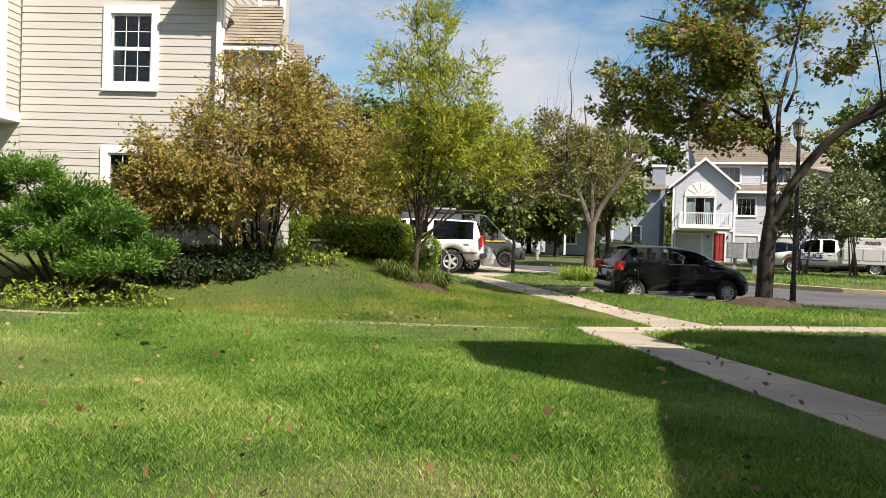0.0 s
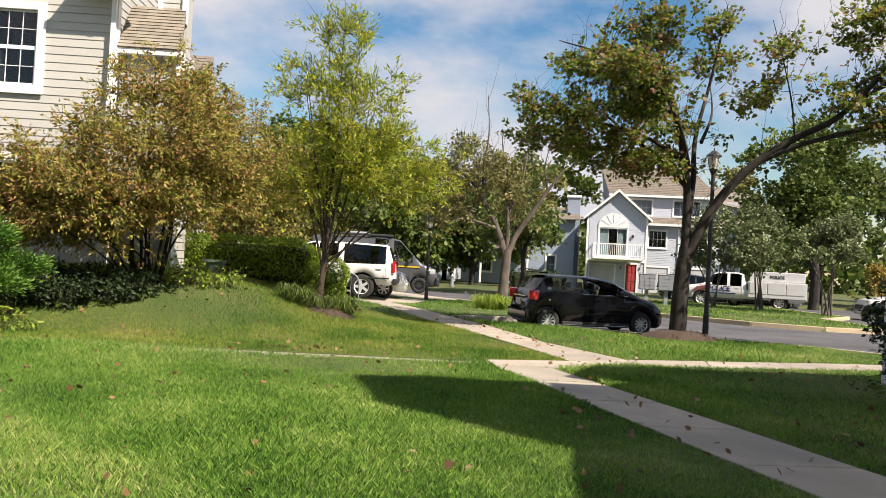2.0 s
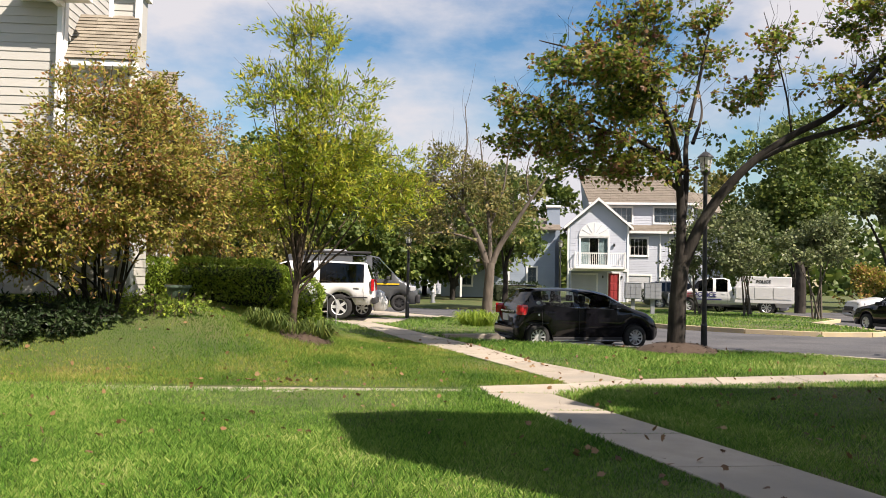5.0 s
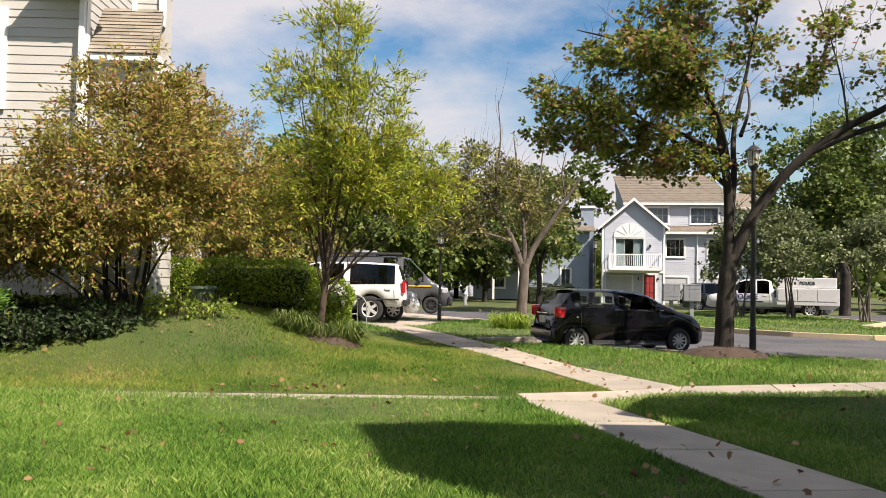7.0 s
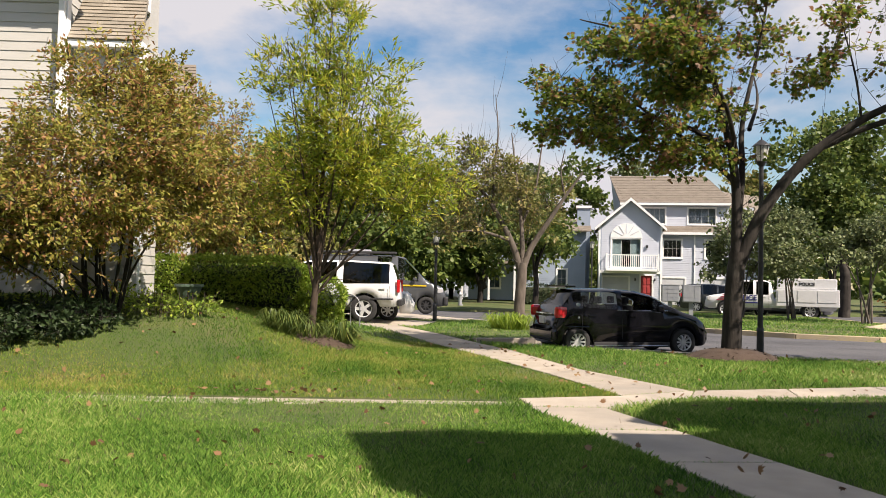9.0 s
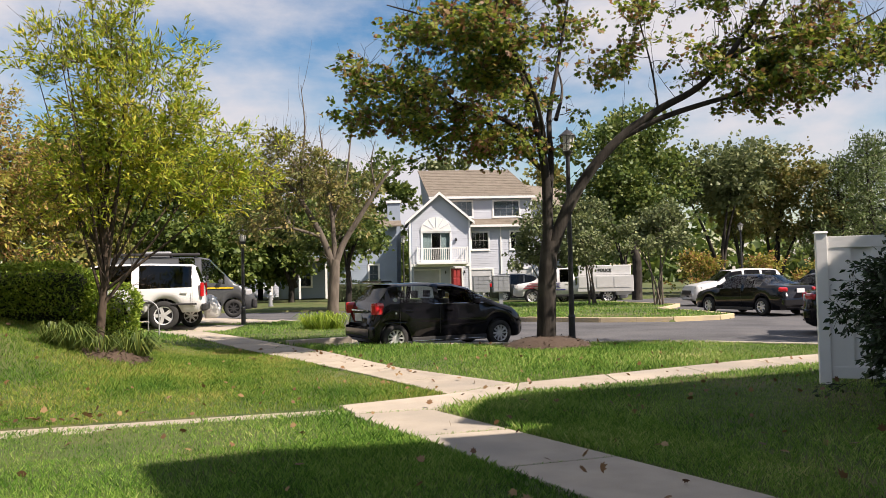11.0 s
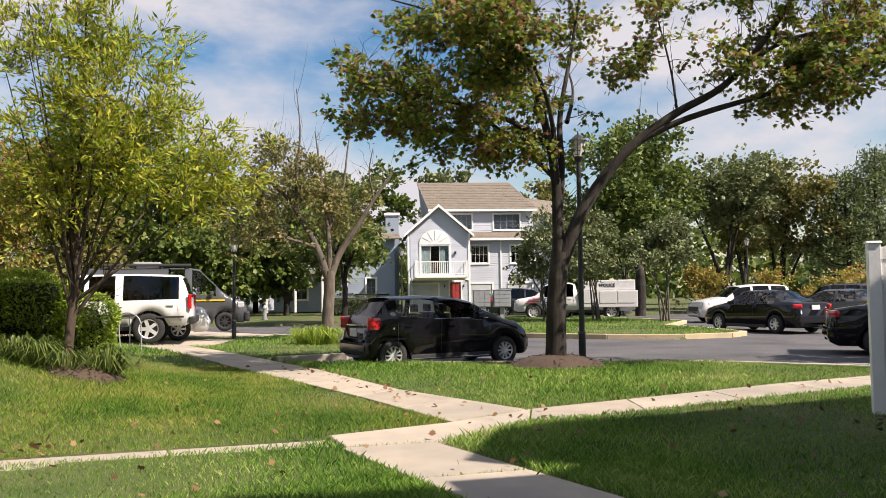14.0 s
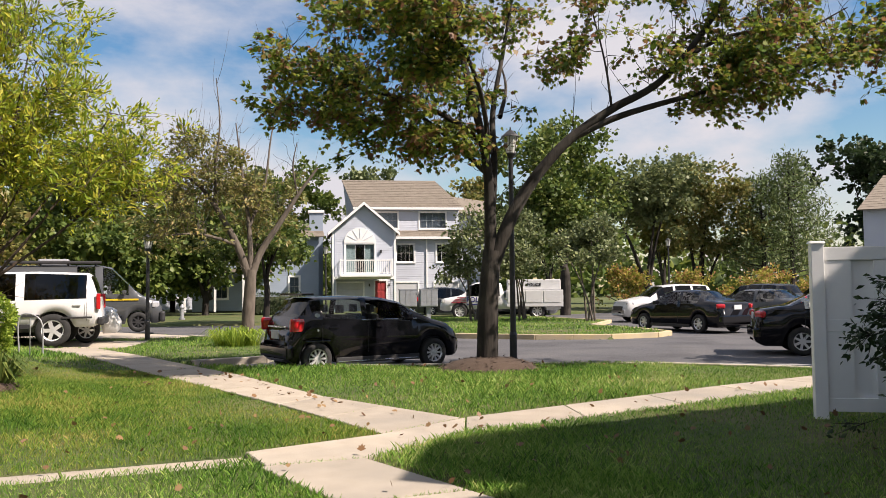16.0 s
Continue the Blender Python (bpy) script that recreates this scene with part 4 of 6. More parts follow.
# ---------- grass and litter ----------
def grass(name, x0, x1, y0, y1, per_m2, h, w, label, dry=False):
    n = int((x1 - x0) * (y1 - y0) * per_m2)
    x, y = rng.uniform(x0, x1, n), rng.uniform(y0, y1, n)
    keep = ~on_road(x, y)
    for s in SLABS + DRIVE:
        c = np.mean(s, axis=0)
        keep &= ~inside([c + (p - c) * 0.985 for p in s], x, y)
    for s in LSTRIP:
        c = np.mean(s, axis=0)
        keep &= ~inside([c + (p - c) * np.array([1.0, 0.72]) for p in s], x, y)
    left = (x < 3.2 - 0.28 * (y - 8.3)) & (y > 7.6)
    keep &= left == dry if dry is not None else True
    keep &= np.hypot(x - 6.72, y - 13.8) > 0.85
    dens = 0.55 + 0.45 * np.sin(x * 1.3 + np.sin(y * 0.8) * 2) * np.sin(y * 1.1 + 2)
    keep &= rng.uniform(0, 1, n) < 0.55 + 0.45 * dens
    x, y = x[keep], y[keep]
    n = len(x)
    z = lawn_z(x, y) - 0.008
    near = np.zeros(n, bool)
    for s in SLABS + DRIVE:
        c = np.mean(s, axis=0)
        near |= inside([p + (p - c) / np.linalg.norm(p - c) * 0.06 for p in s], x, y)
    hh = h * rng.uniform(0.45, 1.2, n) * np.where(near, 0.5, 1.0) * (0.75 + 0.35 * np.sin(x * 0.9 + 2) * np.sin(y * 0.7))
    a = rng.uniform(0, 2 * math.pi, n)
    ln = hh * np.abs(rng.normal(0.38, 0.3, n))
    dx, dy = np.cos(a), np.sin(a)
    b = rng.uniform(0, 2 * math.pi, n)
    sx, sy = np.cos(b) * w / 2, np.sin(b) * w / 2
    V = np.zeros((n, 4, 3))
    V[:, 0] = np.stack([x - sx, y - sy, z], 1)
    V[:, 1] = np.stack([x + sx, y + sy, z], 1)
    V[:, 2] = np.stack([x + sx * 0.7 + dx * ln * 0.4, y + sy * 0.7 + dy * ln * 0.4, z + hh * 0.65], 1)
    V[:, 3] = np.stack([x + dx * ln, y + dy * ln, z + hh], 1)
    tagged(fast_mesh(name, V.reshape(-1, 3), [(0, 1, 2), (0, 2, 3)], n, 4, M_GRASS2 if dry else M_GRASS), label, "grass", kind="stuff")


grass("lawn_grass", -6, 6.5, -3.2, 9.3, 3000, 0.082, 0.0038, "short lush green lawn grass")
grass("lawn_grass", -4.5, 4.5, -3.2, 6.0, 4200, 0.075, 0.0028, "fine short lawn grass along the walk")
grass("lawn_grass", 6.5, 9.8, -0.5, 9.3, 1500, 0.08, 0.007, "green lawn grass beside the fence")
grass("lawn_grass", -9, -6, -3.2, 9.3, 900, 0.08, 0.007, "green lawn grass at the side of the house")
grass("lawn_grass", -7, 5.2, -9, -3.2, 250, 0.085, 0.009, "short green lawn grass behind the walker")
grass("lawn_grass", 0, 13, 9.3, 16.5, 1500, 0.095, 0.008, "green lawn grass on the strip beside the road")
grass("lawn_grass", -9, 3.5, 7.6, 16.5, 3300, 0.075, 0.0052, "lawn grass dried to brown in patches", True)
grass("lawn_grass", -8, 5, 16.5, 30, 260, 0.09, 0.018, "green grass beside the driveway", None)
grass("island_grass", 8, 21.5, 21.5, 41, 120, 0.1, 0.03, "bright green grass on the road island")
n = 900
lx, ly = rng.uniform(-7, 9, n), rng.uniform(-2.5, 16, n)
k = ~on_road(lx, ly)
lx, ly = lx[k], ly[k]
tagged(leaves("fallen_leaves", np.stack([lx, ly, lawn_z(lx, ly) + 0.05], 1), 0.07, "maple", L_LITTER, None, 1.0), "scattered dry brown leaves on the lawn", "leaves", kind="stuff")
n = 40
t_ = rng.uniform(0, 1, n)
tagged(leaves("path_litter", np.stack([3.2 - 0.9 * t_ + rng.normal(size=n) * 0.12, 10.3 + 5 * t_, 0.02 + 0 * t_], 1), 0.07, "maple", L_LITTER, None, 2.0), "dry brown leaves blown along the path edge", "leaves", kind="stuff")
n = 26
tagged(leaves("twig_litter", np.stack([rng.normal(-1.2, 0.5, n), rng.normal(7.95, 0.12, n), np.full(n, 0.05)], 1), 0.07, "maple", L_LITTER, None, 1.5), "patch of rust-brown leaves beside the narrow path", "leaves", kind="stuff")


# ---------- fence, lamps, mailboxes ----------
def fence(p0, ang, panels):
    f = root("vinyl_fence", pose(p0[0], p0[1], 0, 0, 0, ang), "white vinyl board fence, slightly grimy", "fence")
    L, H = 2.3, 1.79
    for i in range(panels + 1):
        x = i * L
        p = boxp("post", x - 0.065, -0.065, -0.1, x + 0.065, 0.065, H + 0.04, M_WHITE, f, 0.008)
        bm = bmesh.new()
        r = bmesh.ops.create_cone(bm, cap_ends=True, segments=4, radius1=0.112, radius2=0.1, depth=0.024)
        bmesh.ops.rotate(bm, verts=r["verts"], cent=(0, 0, 0), matrix=Matrix.Rotation(radians(45), 3, "Z"))
        bmesh.ops.translate(bm, verts=r["verts"], vec=(x, 0, H + 0.053))
        part("post_cap", bm, M_WHITE, f)
        if i == panels:
            break
        for z0, z1 in ((0.07, 0.21), (0.9, 1.03), (H - 0.14, H)):
            boxp("rail", x + 0.068, -0.035, z0, x + L - 0.068, 0.035, z1, M_WHITE, f, 0.005)
        n = 9
        for j in range(n):
            w = (L - 0.14) / n
            a = x + 0.07 + j * w
            yy = -0.028 if j % 2 == 0 else 0.012
            boxp("board", a, yy, 0.2, a + w + 0.02, yy + 0.018, H - 0.13, M_WHITE, f)


fence((7.68, 7.38), -33, 4)
M_FROST = mat("frosted_lantern_glass", (0.82, 0.82, 0.78), (0.76, 0.76, 0.72), 0.35, 5, 60, 0.05, trans=0.5)


def street_lamp(x, y, h, label, z=0.0, s=1.0):
    t = root("street_lamp", pose(x, y, z), label, "street lamp", "street lamps")
    bm = bmesh.new()
    cyl(bm, 0.075, 0.07, -0.2, 0.5, 16)
    cyl(bm, 0.085, 0.06, 0.5, 0.56, 16)
    cyl(bm, 0.056, 0.045, 0.56, h - 0.5, 16)
    part("pole", bm, M_BLACKM, t, smooth=False)
    bm = bmesh.new()
    cyl(bm, 0.06, 0.1, h - 0.52, h - 0.44, 16)
    cyl(bm, 0.11, 0.11, h - 0.44, h - 0.42, 16)
    part("collar", bm, M_BLACKM, t)
    bm = bmesh.new()
    cyl(bm, 0.095, 0.155, h - 0.42, h - 0.1, 6, caps=False)
    part("lantern_glass", bm, M_FROST, t, "frosted tapered lantern panes")
    for i in range(6):
        a = i * math.pi / 3
        V, F = tubes([(np.array([(math.cos(a) * 0.1, math.sin(a) * 0.1, h - 0.43), (math.cos(a) * 0.16, math.sin(a) * 0.16, h - 0.09)]), np.array([0.008, 0.008]))], 4)
        soup("lantern_bar", V, F, M_BLACKM, t)
    bm = bmesh.new()
    cyl(bm, 0.19, 0.17, h - 0.1, h - 0.07, 16)
    cyl(bm, 0.165, 0.05, h - 0.07, h + 0.03, 16)
    cyl(bm, 0.02, 0.012, h + 0.03, h + 0.1, 8)
    part("lantern_cap", bm, M_BLACKM, t)
    return t


street_lamp(7.8, 15.1, 4.48, "black post lamp with a white tapered lantern")
street_lamp(1.25, 26.6, 3.1, "black post lamp beside the driveway", 0.05)
street_lamp(11.6, 49.1, 4.1, "black post lamp in front of the townhouse")
street_lamp(30.2, 40.8, 4.3, "black post lamp at the car park")


def mailbox(x, y, rz, label):
    t = root("cluster_mailbox", pose(x, y, 0, 0, 0, rz), label, "mailbox", "mailboxes")
    boxp("pedestal", -0.09, -0.09, -0.05, 0.09, 0.09, 0.72, M_GREYM, t, 0.01)
    boxp("cabinet", -0.38, -0.25, 0.7, 0.38, 0.25, 1.45, M_GREYM, t, 0.02)
    boxp("hood", -0.4, -0.27, 1.43, 0.4, 0.29, 1.47, M_GREYM, t, 0.012)
    for i in range(3):
        for j in range(4):
            d = boxp("compartment_door", -0.35 + i * 0.235, -0.262, 0.74 + j * 0.17, -0.35 + i * 0.235 + 0.22, -0.249, 0.74 + j * 0.17 + 0.155, M_GREYM, t, 0.003)
            d["label"] = "small grey locker door"
    return t


mailbox(12.0, 34.5, -14, "grey metal cluster mailbox on a pedestal")
mailbox(12.85, 34.2, -14, "grey metal cluster mailbox on a pedestal")
# slim garden handrail
hr = root("handrail", pose(-0.95, 19.3, gz(-0.95, 19.3)), "thin grey metal handrail beside the path", "handrail")
V, F = tubes([(smooth_line([(-0.35, 0.1, 0.0), (-0.35, 0.1, 0.8), (0.05, 0, 0.72), (0.1, 0, 0.0)], 6), np.full(19, 0.016))], 8)
soup("rail", V, F, M_GREYM, hr, smooth=True)
V, F = tubes([(np.array([(-0.15, 0.05, 0), (-0.15, 0.05, 0.77)]), np.array([0.012, 0.012]))], 8)
soup("baluster", V, F, M_GREYM, hr)


# ---------- vehicles ----------
def paint(name, c, metal=0.3, rough=0.22):
    return mat(name, c, tuple(v * 0.92 for v in c), rough, 3, 300, 0.0, metal=metal, spec=0.32, coat=0.25)


P_BLACK, P_WHITE, P_GREY, P_DGREY, P_SILVER = paint("black_paint", (0.006, 0.006, 0.008), 0.0, 0.09), paint("white_paint", (0.64, 0.64, 0.64), 0.0), paint("grey_paint", (0.09, 0.095, 0.1)), paint("dark_grey_paint", (0.05, 0.052, 0.056)), paint("silver_paint", (0.45, 0.47, 0.5), 0.6)
M_TYRE = mat("tyre_rubber", (0.018, 0.018, 0.018), (0.03, 0.03, 0.03), 0.85, 10, 120, 0.3)
M_RIM = mat("alloy_rim", (0.72, 0.72, 0.73), (0.64, 0.64, 0.65), 0.4, 6, 80, 0.05, metal=0.5)
M_PLAST = mat("black_plastic", (0.022, 0.022, 0.024), (0.03, 0.03, 0.032), 0.6, 8, 150, 0.2)
M_CAB = mat("dark_upholstery", (0.03, 0.03, 0.033), (0.045, 0.045, 0.05), 0.9, 10, 90, 0.3)
M_TAIL = mat("red_lamp_lens", (0.5, 0.015, 0.018), (0.4, 0.01, 0.014), 0.12, 20, 200, 0.05, coat=1.0)
M_HEAD = mat("clear_lamp_lens", (0.6, 0.6, 0.6), (0.5, 0.5, 0.52), 0.12, 20, 100, 0.05, metal=0.4, coat=1.0)
M_AMBER = mat("amber_lens", (0.6, 0.22, 0.03), None, 0.15, 20, 100, 0.05, coat=1.0)
M_CHROME = mat("chrome", (0.7, 0.7, 0.72), None, 0.12, 6, 80, 0.02, metal=1.0)
M_PLATE = mat("number_plate", (0.6, 0.6, 0.6), (0.5, 0.5, 0.52), 0.5, 20, 80, 0.1)
M_YEL = mat("yellow_stripe", (0.62, 0.42, 0.02), None, 0.4)
M_BLUETXT = mat("dark_blue_lettering", (0.03, 0.03, 0.16), None, 0.4)
M_REDSTR = mat("red_stripe", (0.4, 0.03, 0.06), None, 0.4)
M_STICK = mat("pale_sticker", (0.3, 0.32, 0.32), (0.22, 0.25, 0.26), 0.6, 30)
G_CAR = glass_mat("car_glass", (0.9, 0.93, 0.91))
G_TINT = glass_mat("tinted_car_glass", (0.05, 0.055, 0.06))


def wheel(parent, x, y, r, side, w=0.2, spokes=10, rim=None):
    """side: -1 for the right flank, +1 for the left."""
    m = Matrix.Translation((x, y, r)) @ Matrix.Rotation(radians(90) * -side, 4, "X")
    pr = [(0.62, -0.5), (0.7, -0.5), (0.93, -0.46), (1.0, -0.3), (1.0, 0.3), (0.93, 0.46), (0.7, 0.5), (0.62, 0.44)]
    n = 30
    V, F = [], []
    for i in range(n):
        a = 2 * math.pi * i / n
        V += [(q * r * math.cos(a), q * r * math.sin(a), z * w) for q, z in pr]
    k = len(pr)
    for i in range(n):
        for j in range(k - 1):
            F.append((i * k + j, ((i + 1) % n) * k + j, ((i + 1) % n) * k + j + 1, i * k + j + 1))
    ty = soup("tyre", [m @ Vector(v) for v in V], F, M_TYRE, parent, smooth=True)
    bm = bmesh.new()
    cyl(bm, 0.6 * r, 0.6 * r, -0.05 * w, 0.0, 24, m)
    part("wheel_disc", bm, M_PLAST, ty)
    bm = bmesh.new()
    cyl(bm, 0.15 * r, 0.13 * r, 0.2 * w, 0.38 * w, 14, m)
    for i in range(spokes):
        a = Matrix.Rotation(2 * math.pi * i / spokes, 4, "Z")
        box(bm, 0.1 * r, -0.055 * r * 10 / spokes, 0.1 * w, 0.6 * r, 0.055 * r * 10 / spokes, 0.36 * w, 0.0, m @ a)
    r0 = bmesh.ops.create_circle(bm, cap_ends=False, segments=30, radius=0.64 * r)["verts"]
    r1 = bmesh.ops.create_circle(bm, cap_ends=False, segments=30, radius=0.56 * r)["verts"]
    for v in r0:
        v.co.z = 0.46 * w
    for v in r1:
        v.co.z = 0.3 * w
    for v in r0 + r1:
        v.co = m @ v.co
    for i in range(30):
        bm.faces.new((r0[i], r0[(i + 1) % 30], r1[(i + 1) % 30], r1[i]))
    part("rim", bm, rim or M_RIM, ty, "spoked metal wheel rim")
    return ty


def car(name, m, label, L, W, axles, r, top, belt, low, side_glass, screens, body, tint=None, roof_w=0.78, spokes=10, sill=None, rail=False, rim=None, category="car"):
    """A car along +x, its rear at x=0. top, belt: (x, z) outlines; side_glass: (x0, x1) windows; screens: (name, x0, x1)."""
    t = root(name, m @ pose(-L / 2, 0, 0), label, category)
    xs = sorted(set([round(v, 3) for v in np.arange(0, L + 1e-6, 0.06)] + [L] + [v for s in side_glass for v in s] + [v for s in screens for v in s[1:]]))
    tx, tz = zip(*top)
    bx, bz = zip(*belt)
    rings, K = [], 8
    for x in xs:
        zt, zb = float(np.interp(x, tx, tz)), float(np.interp(x, bx, bz))
        u = abs(x - L / 2) / (L / 2)
        hw = W / 2 * (1 - 0.05 * u ** 3 - 0.16 * u ** 14)
        zl = low
        for a in axles:
            q = (r * 1.16) ** 2 - (x - a) ** 2
            if q > 0:
                zl = max(zl, r + math.sqrt(q))
        if u > 0.93:
            zl = max(zl, low + (u - 0.93) * 1.2)
        if zt > zb + 0.06:
            f = min(1, (zt - zb) / 0.25)
            rw = hw * (0.95 * (1 - f) + roof_w * f)
            s = [(0, zl), (hw * 0.9, zl), (hw * 0.975, zl + 0.02), (hw, (max(zl, low + 0.1) + zb) / 2 + 0.05), (hw * 0.965, zb), (rw, zt - 0.07 * f), (rw * 0.86, zt - 0.02 * f), (0, zt)]
        else:
            z4 = max(zt - 0.06, zl + 0.03)
            s = [(0, zl), (hw * 0.9, zl), (hw * 0.975, zl + 0.02), (hw, max((low + zt) / 2 + 0.08, zl + 0.025)), (hw * 0.955, z4), (hw * 0.87, zt - 0.025), (hw * 0.65, zt - 0.006), (0, zt)]
        rings.append(s)
    V, idx2 = [], []
    for x, s in zip(xs, rings):
        row = []
        for yy, z in s:
            row.append(len(V))
            V.append((x, yy, z))
        for yy, z in s[-2:0:-1]:
            row.append(len(V))
            V.append((x, -yy, z))
        idx2.append(row)
    N = len(idx2[0])
    groups = {"body": []}
    for i in range(len(xs) - 1):
        xm = (xs[i] + xs[i + 1]) / 2
        for j in range(N):
            f = (idx2[i][(j + 1) % N], idx2[i + 1][(j + 1) % N], idx2[i + 1][j], idx2[i][j])
            key = "body"
            jj = j if j < 7 else N - 1 - j
            if jj == 4:
                for q, (a, b) in enumerate(side_glass):
                    if a < xm < b:
                        key = "side_window %d %d" % (q, j > 7)
            if jj in (5, 6):
                for nm, a, b in screens:
                    if a < xm < b:
                        key = nm
            groups.setdefault(key, []).append(f)
    groups["body"] += [tuple(idx2[0]), tuple(idx2[-1][::-1])]
    for key, fs in groups.items():
        used = sorted({v for f in fs for v in f})
        re = {v: i for i, v in enumerate(used)}
        mt = body if key == "body" else (tint or G_CAR)
        o = soup(key.split()[0], [V[v] for v in used], [tuple(re[v] for v in f) for f in fs], mt, t, smooth=True)
        if key != "body":
            o.visible_shadow = False
    for a in axles:
        for sd in (-1, 1):
            wheel(t, a, sd * (W / 2 - 0.11), r, sd, 0.2, spokes, rim)
    zt = float(np.interp(L * 0.5, tx, tz))
    zb = float(np.interp(L * 0.5, bx, bz))
    # cabin floor, dashboard, seats
    boxp("cabin_floor", axles[0] + r * 1.2, -W / 2 + 0.12, low + 0.02, axles[1] - r * 1.2, W / 2 - 0.12, low + 0.2, M_CAB, t)
    g0, g1 = side_glass[0][0], side_glass[-1][1]
    boxp("dashboard", g1 - 0.35, -W / 2 + 0.16, zb - 0.25, g1 + 0.05, W / 2 - 0.16, zb - 0.02, M_CAB, t, 0.04)
    for sx in (g0 + (g1 - g0) * 0.28, g0 + (g1 - g0) * 0.62):
        for sy in (-0.36, 0.36):
            s = boxp("seat", sx - 0.07, sy - 0.24, low + 0.15, sx + 0.08, sy + 0.24, zb + 0.12, M_CAB, t, 0.04, m=Matrix.Translation((0, 0, 0)))
            boxp("headrest", sx - 0.05, sy - 0.12, zb + 0.14, sx + 0.04, sy + 0.12, min(zb + 0.3, zt - 0.12), M_CAB, s, 0.03)
    for sd in (-1, 1):
        yb = sd * (W / 2)
        o = boxp("door_mirror", g1 - 0.22, yb - 0.02, zb + 0.0, g1 - 0.08, yb + sd * 0.17, zb + 0.13, body, t, 0.03)
        for q, (a, b) in enumerate(side_glass[:2]):
            boxp("door_handle", a + 0.12, yb * 0.985 - 0.012, zb - 0.13, a + 0.3, yb * 0.985 + 0.022 * sd, zb - 0.095, body, t, 0.006)
            zc = (low + zb) / 2
            boxp("door_seam", a - 0.02, yb * 0.995 - 0.004, low + 0.16, a - 0.012, yb * 0.995 + 0.004, zb - 0.03, M_PLAST, t)
        boxp("sill_trim", axles[0] + r * 1.25, yb * 0.975 - 0.015, low - 0.02, axles[1] - r * 1.25, yb * 0.975 + 0.02, low + 0.09, sill or M_PLAST, t, 0.01)
        if rail:
            V2, F2 = tubes([(np.array([(g0 + 0.2, sd * W * 0.36, zt - 0.03), (g0 + 0.3, sd * W * 0.36, zt + 0.04), (g1 - 0.5, sd * W * 0.36, zt + 0.04), (g1 - 0.4, sd * W * 0.36, zt - 0.03)]), np.full(4, 0.02))], 6)
            soup("roof_rail", V2, F2, M_PLAST, t)
    return t


def lamp_block(t, nm, x, y, z, dx, dy, dz, mt, bev=0.03, rot=0.0, label=""):
    return boxp(nm, -dx / 2, -dy / 2, -dz / 2, dx / 2, dy / 2, dz / 2, mt, t, bev, label, Matrix.Translation((x, y, z)) @ Matrix.Rotation(rot, 4, "Z"))


HATCH_TOP = [(0, 0.62), (0.03, 0.72), (0.08, 0.9), (0.16, 1.06), (0.42, 1.44), (0.6, 1.465), (1.3, 1.48), (1.9, 1.45), (2.3, 1.36), (2.75, 1.12), (3.0, 0.98), (3.3, 0.9), (3.52, 0.77), (3.6, 0.66), (3.64, 0.5)]
HATCH_TOP = [(x, 0.5 + (z - 0.5) * 0.945) for x, z in HATCH_TOP]
hatch = car("black_hatchback", pose(5.13, 16.38, -0.12, 0, 0, 12) , "small glossy black five-door hatchback parked at the kerb", 3.64, 1.6, (0.52, 3.0), 0.285, HATCH_TOP, [(0, 1.02), (0.5, 1.03), (1.4, 0.97), (2.9, 0.9), (3.64, 0.7)], 0.2, [(0.62, 1.42), (1.54, 2.5)], [("rear_window", 0.17, 0.4), ("windscreen", 2.22, 2.86)], P_BLACK, G_CAR, 0.8, 10, rail=False)
for sd in (-1, 1):
    lamp_block(hatch, "tail_light", 0.2, sd * 0.69, 0.9, 0.42, 0.15, 0.25, M_TAIL, 0.06, sd * -0.4, "large red wrap-round tail light")
    lamp_block(hatch, "wheel_arch_trim", 0.52, sd * 0.79, 0.6, 0.5, 0.02, 0.03, P_BLACK, 0.008)
    lamp_block(hatch, "headlight", 3.36, sd * 0.6, 0.72, 0.34, 0.16, 0.12, M_HEAD, 0.05, sd * -0.6)
    lamp_block(hatch, "indicator", 3.22, sd * 0.73, 0.73, 0.14, 0.05, 0.06, M_AMBER, 0.02)
for ob in list(hatch.children):
    if ob.name.startswith("rear_window"):
        ob.data.materials.clear()
        ob.data.materials.append(G_TINT)
lamp_block(hatch, "tailgate_trim", 0.04, 0, 0.86, 0.03, 0.9, 0.04, M_CHROME, 0.01, 0, "chrome strip across the tailgate")
lamp_block(hatch, "number_plate", 0.0, 0, 0.72, 0.03, 0.34, 0.16, M_PLATE, 0.008)
lamp_block(hatch, "rear_bumper", 0.02, 0, 0.42, 0.14, 1.42, 0.26, P_BLACK, 0.06)
lamp_block(hatch, "front_bumper", 3.58, 0, 0.42, 0.14, 1.3, 0.26, P_BLACK, 0.06)
lamp_block(hatch, "roof_spoiler", 0.42, 0, 1.455, 0.24, 1.1, 0.04, P_BLACK, 0.015)
lamp_block(hatch, "sill_strip", 1.75, -0.8, 0.215, 1.7, 0.012, 0.012, M_CHROME, 0.004)
lamp_block(hatch, "window_strip", 2.0, -0.775, 0.965, 1.2, 0.012, 0.018, M_CHROME, 0.004)
bm = bmesh.new()
cyl(bm, 0.04, 0.04, -0.004, 0.004, 20, Matrix.Translation((0.52, -0.746, 1.07)) @ Matrix.Rotation(radians(70), 4, "X") @ Matrix.Scale(1.3, 4, (1, 0, 0)))
part("oval_sticker", bm, M_STICK, hatch)
bm = bmesh.new()
cyl(bm, 0.022, 0.022, -0.004, 0.004, 16, Matrix.Translation((0.52, -0.782, 0.8)) @ Matrix.Rotation(radians(90), 4, "X"))
part("fuel_sticker", bm, M_STICK, hatch)
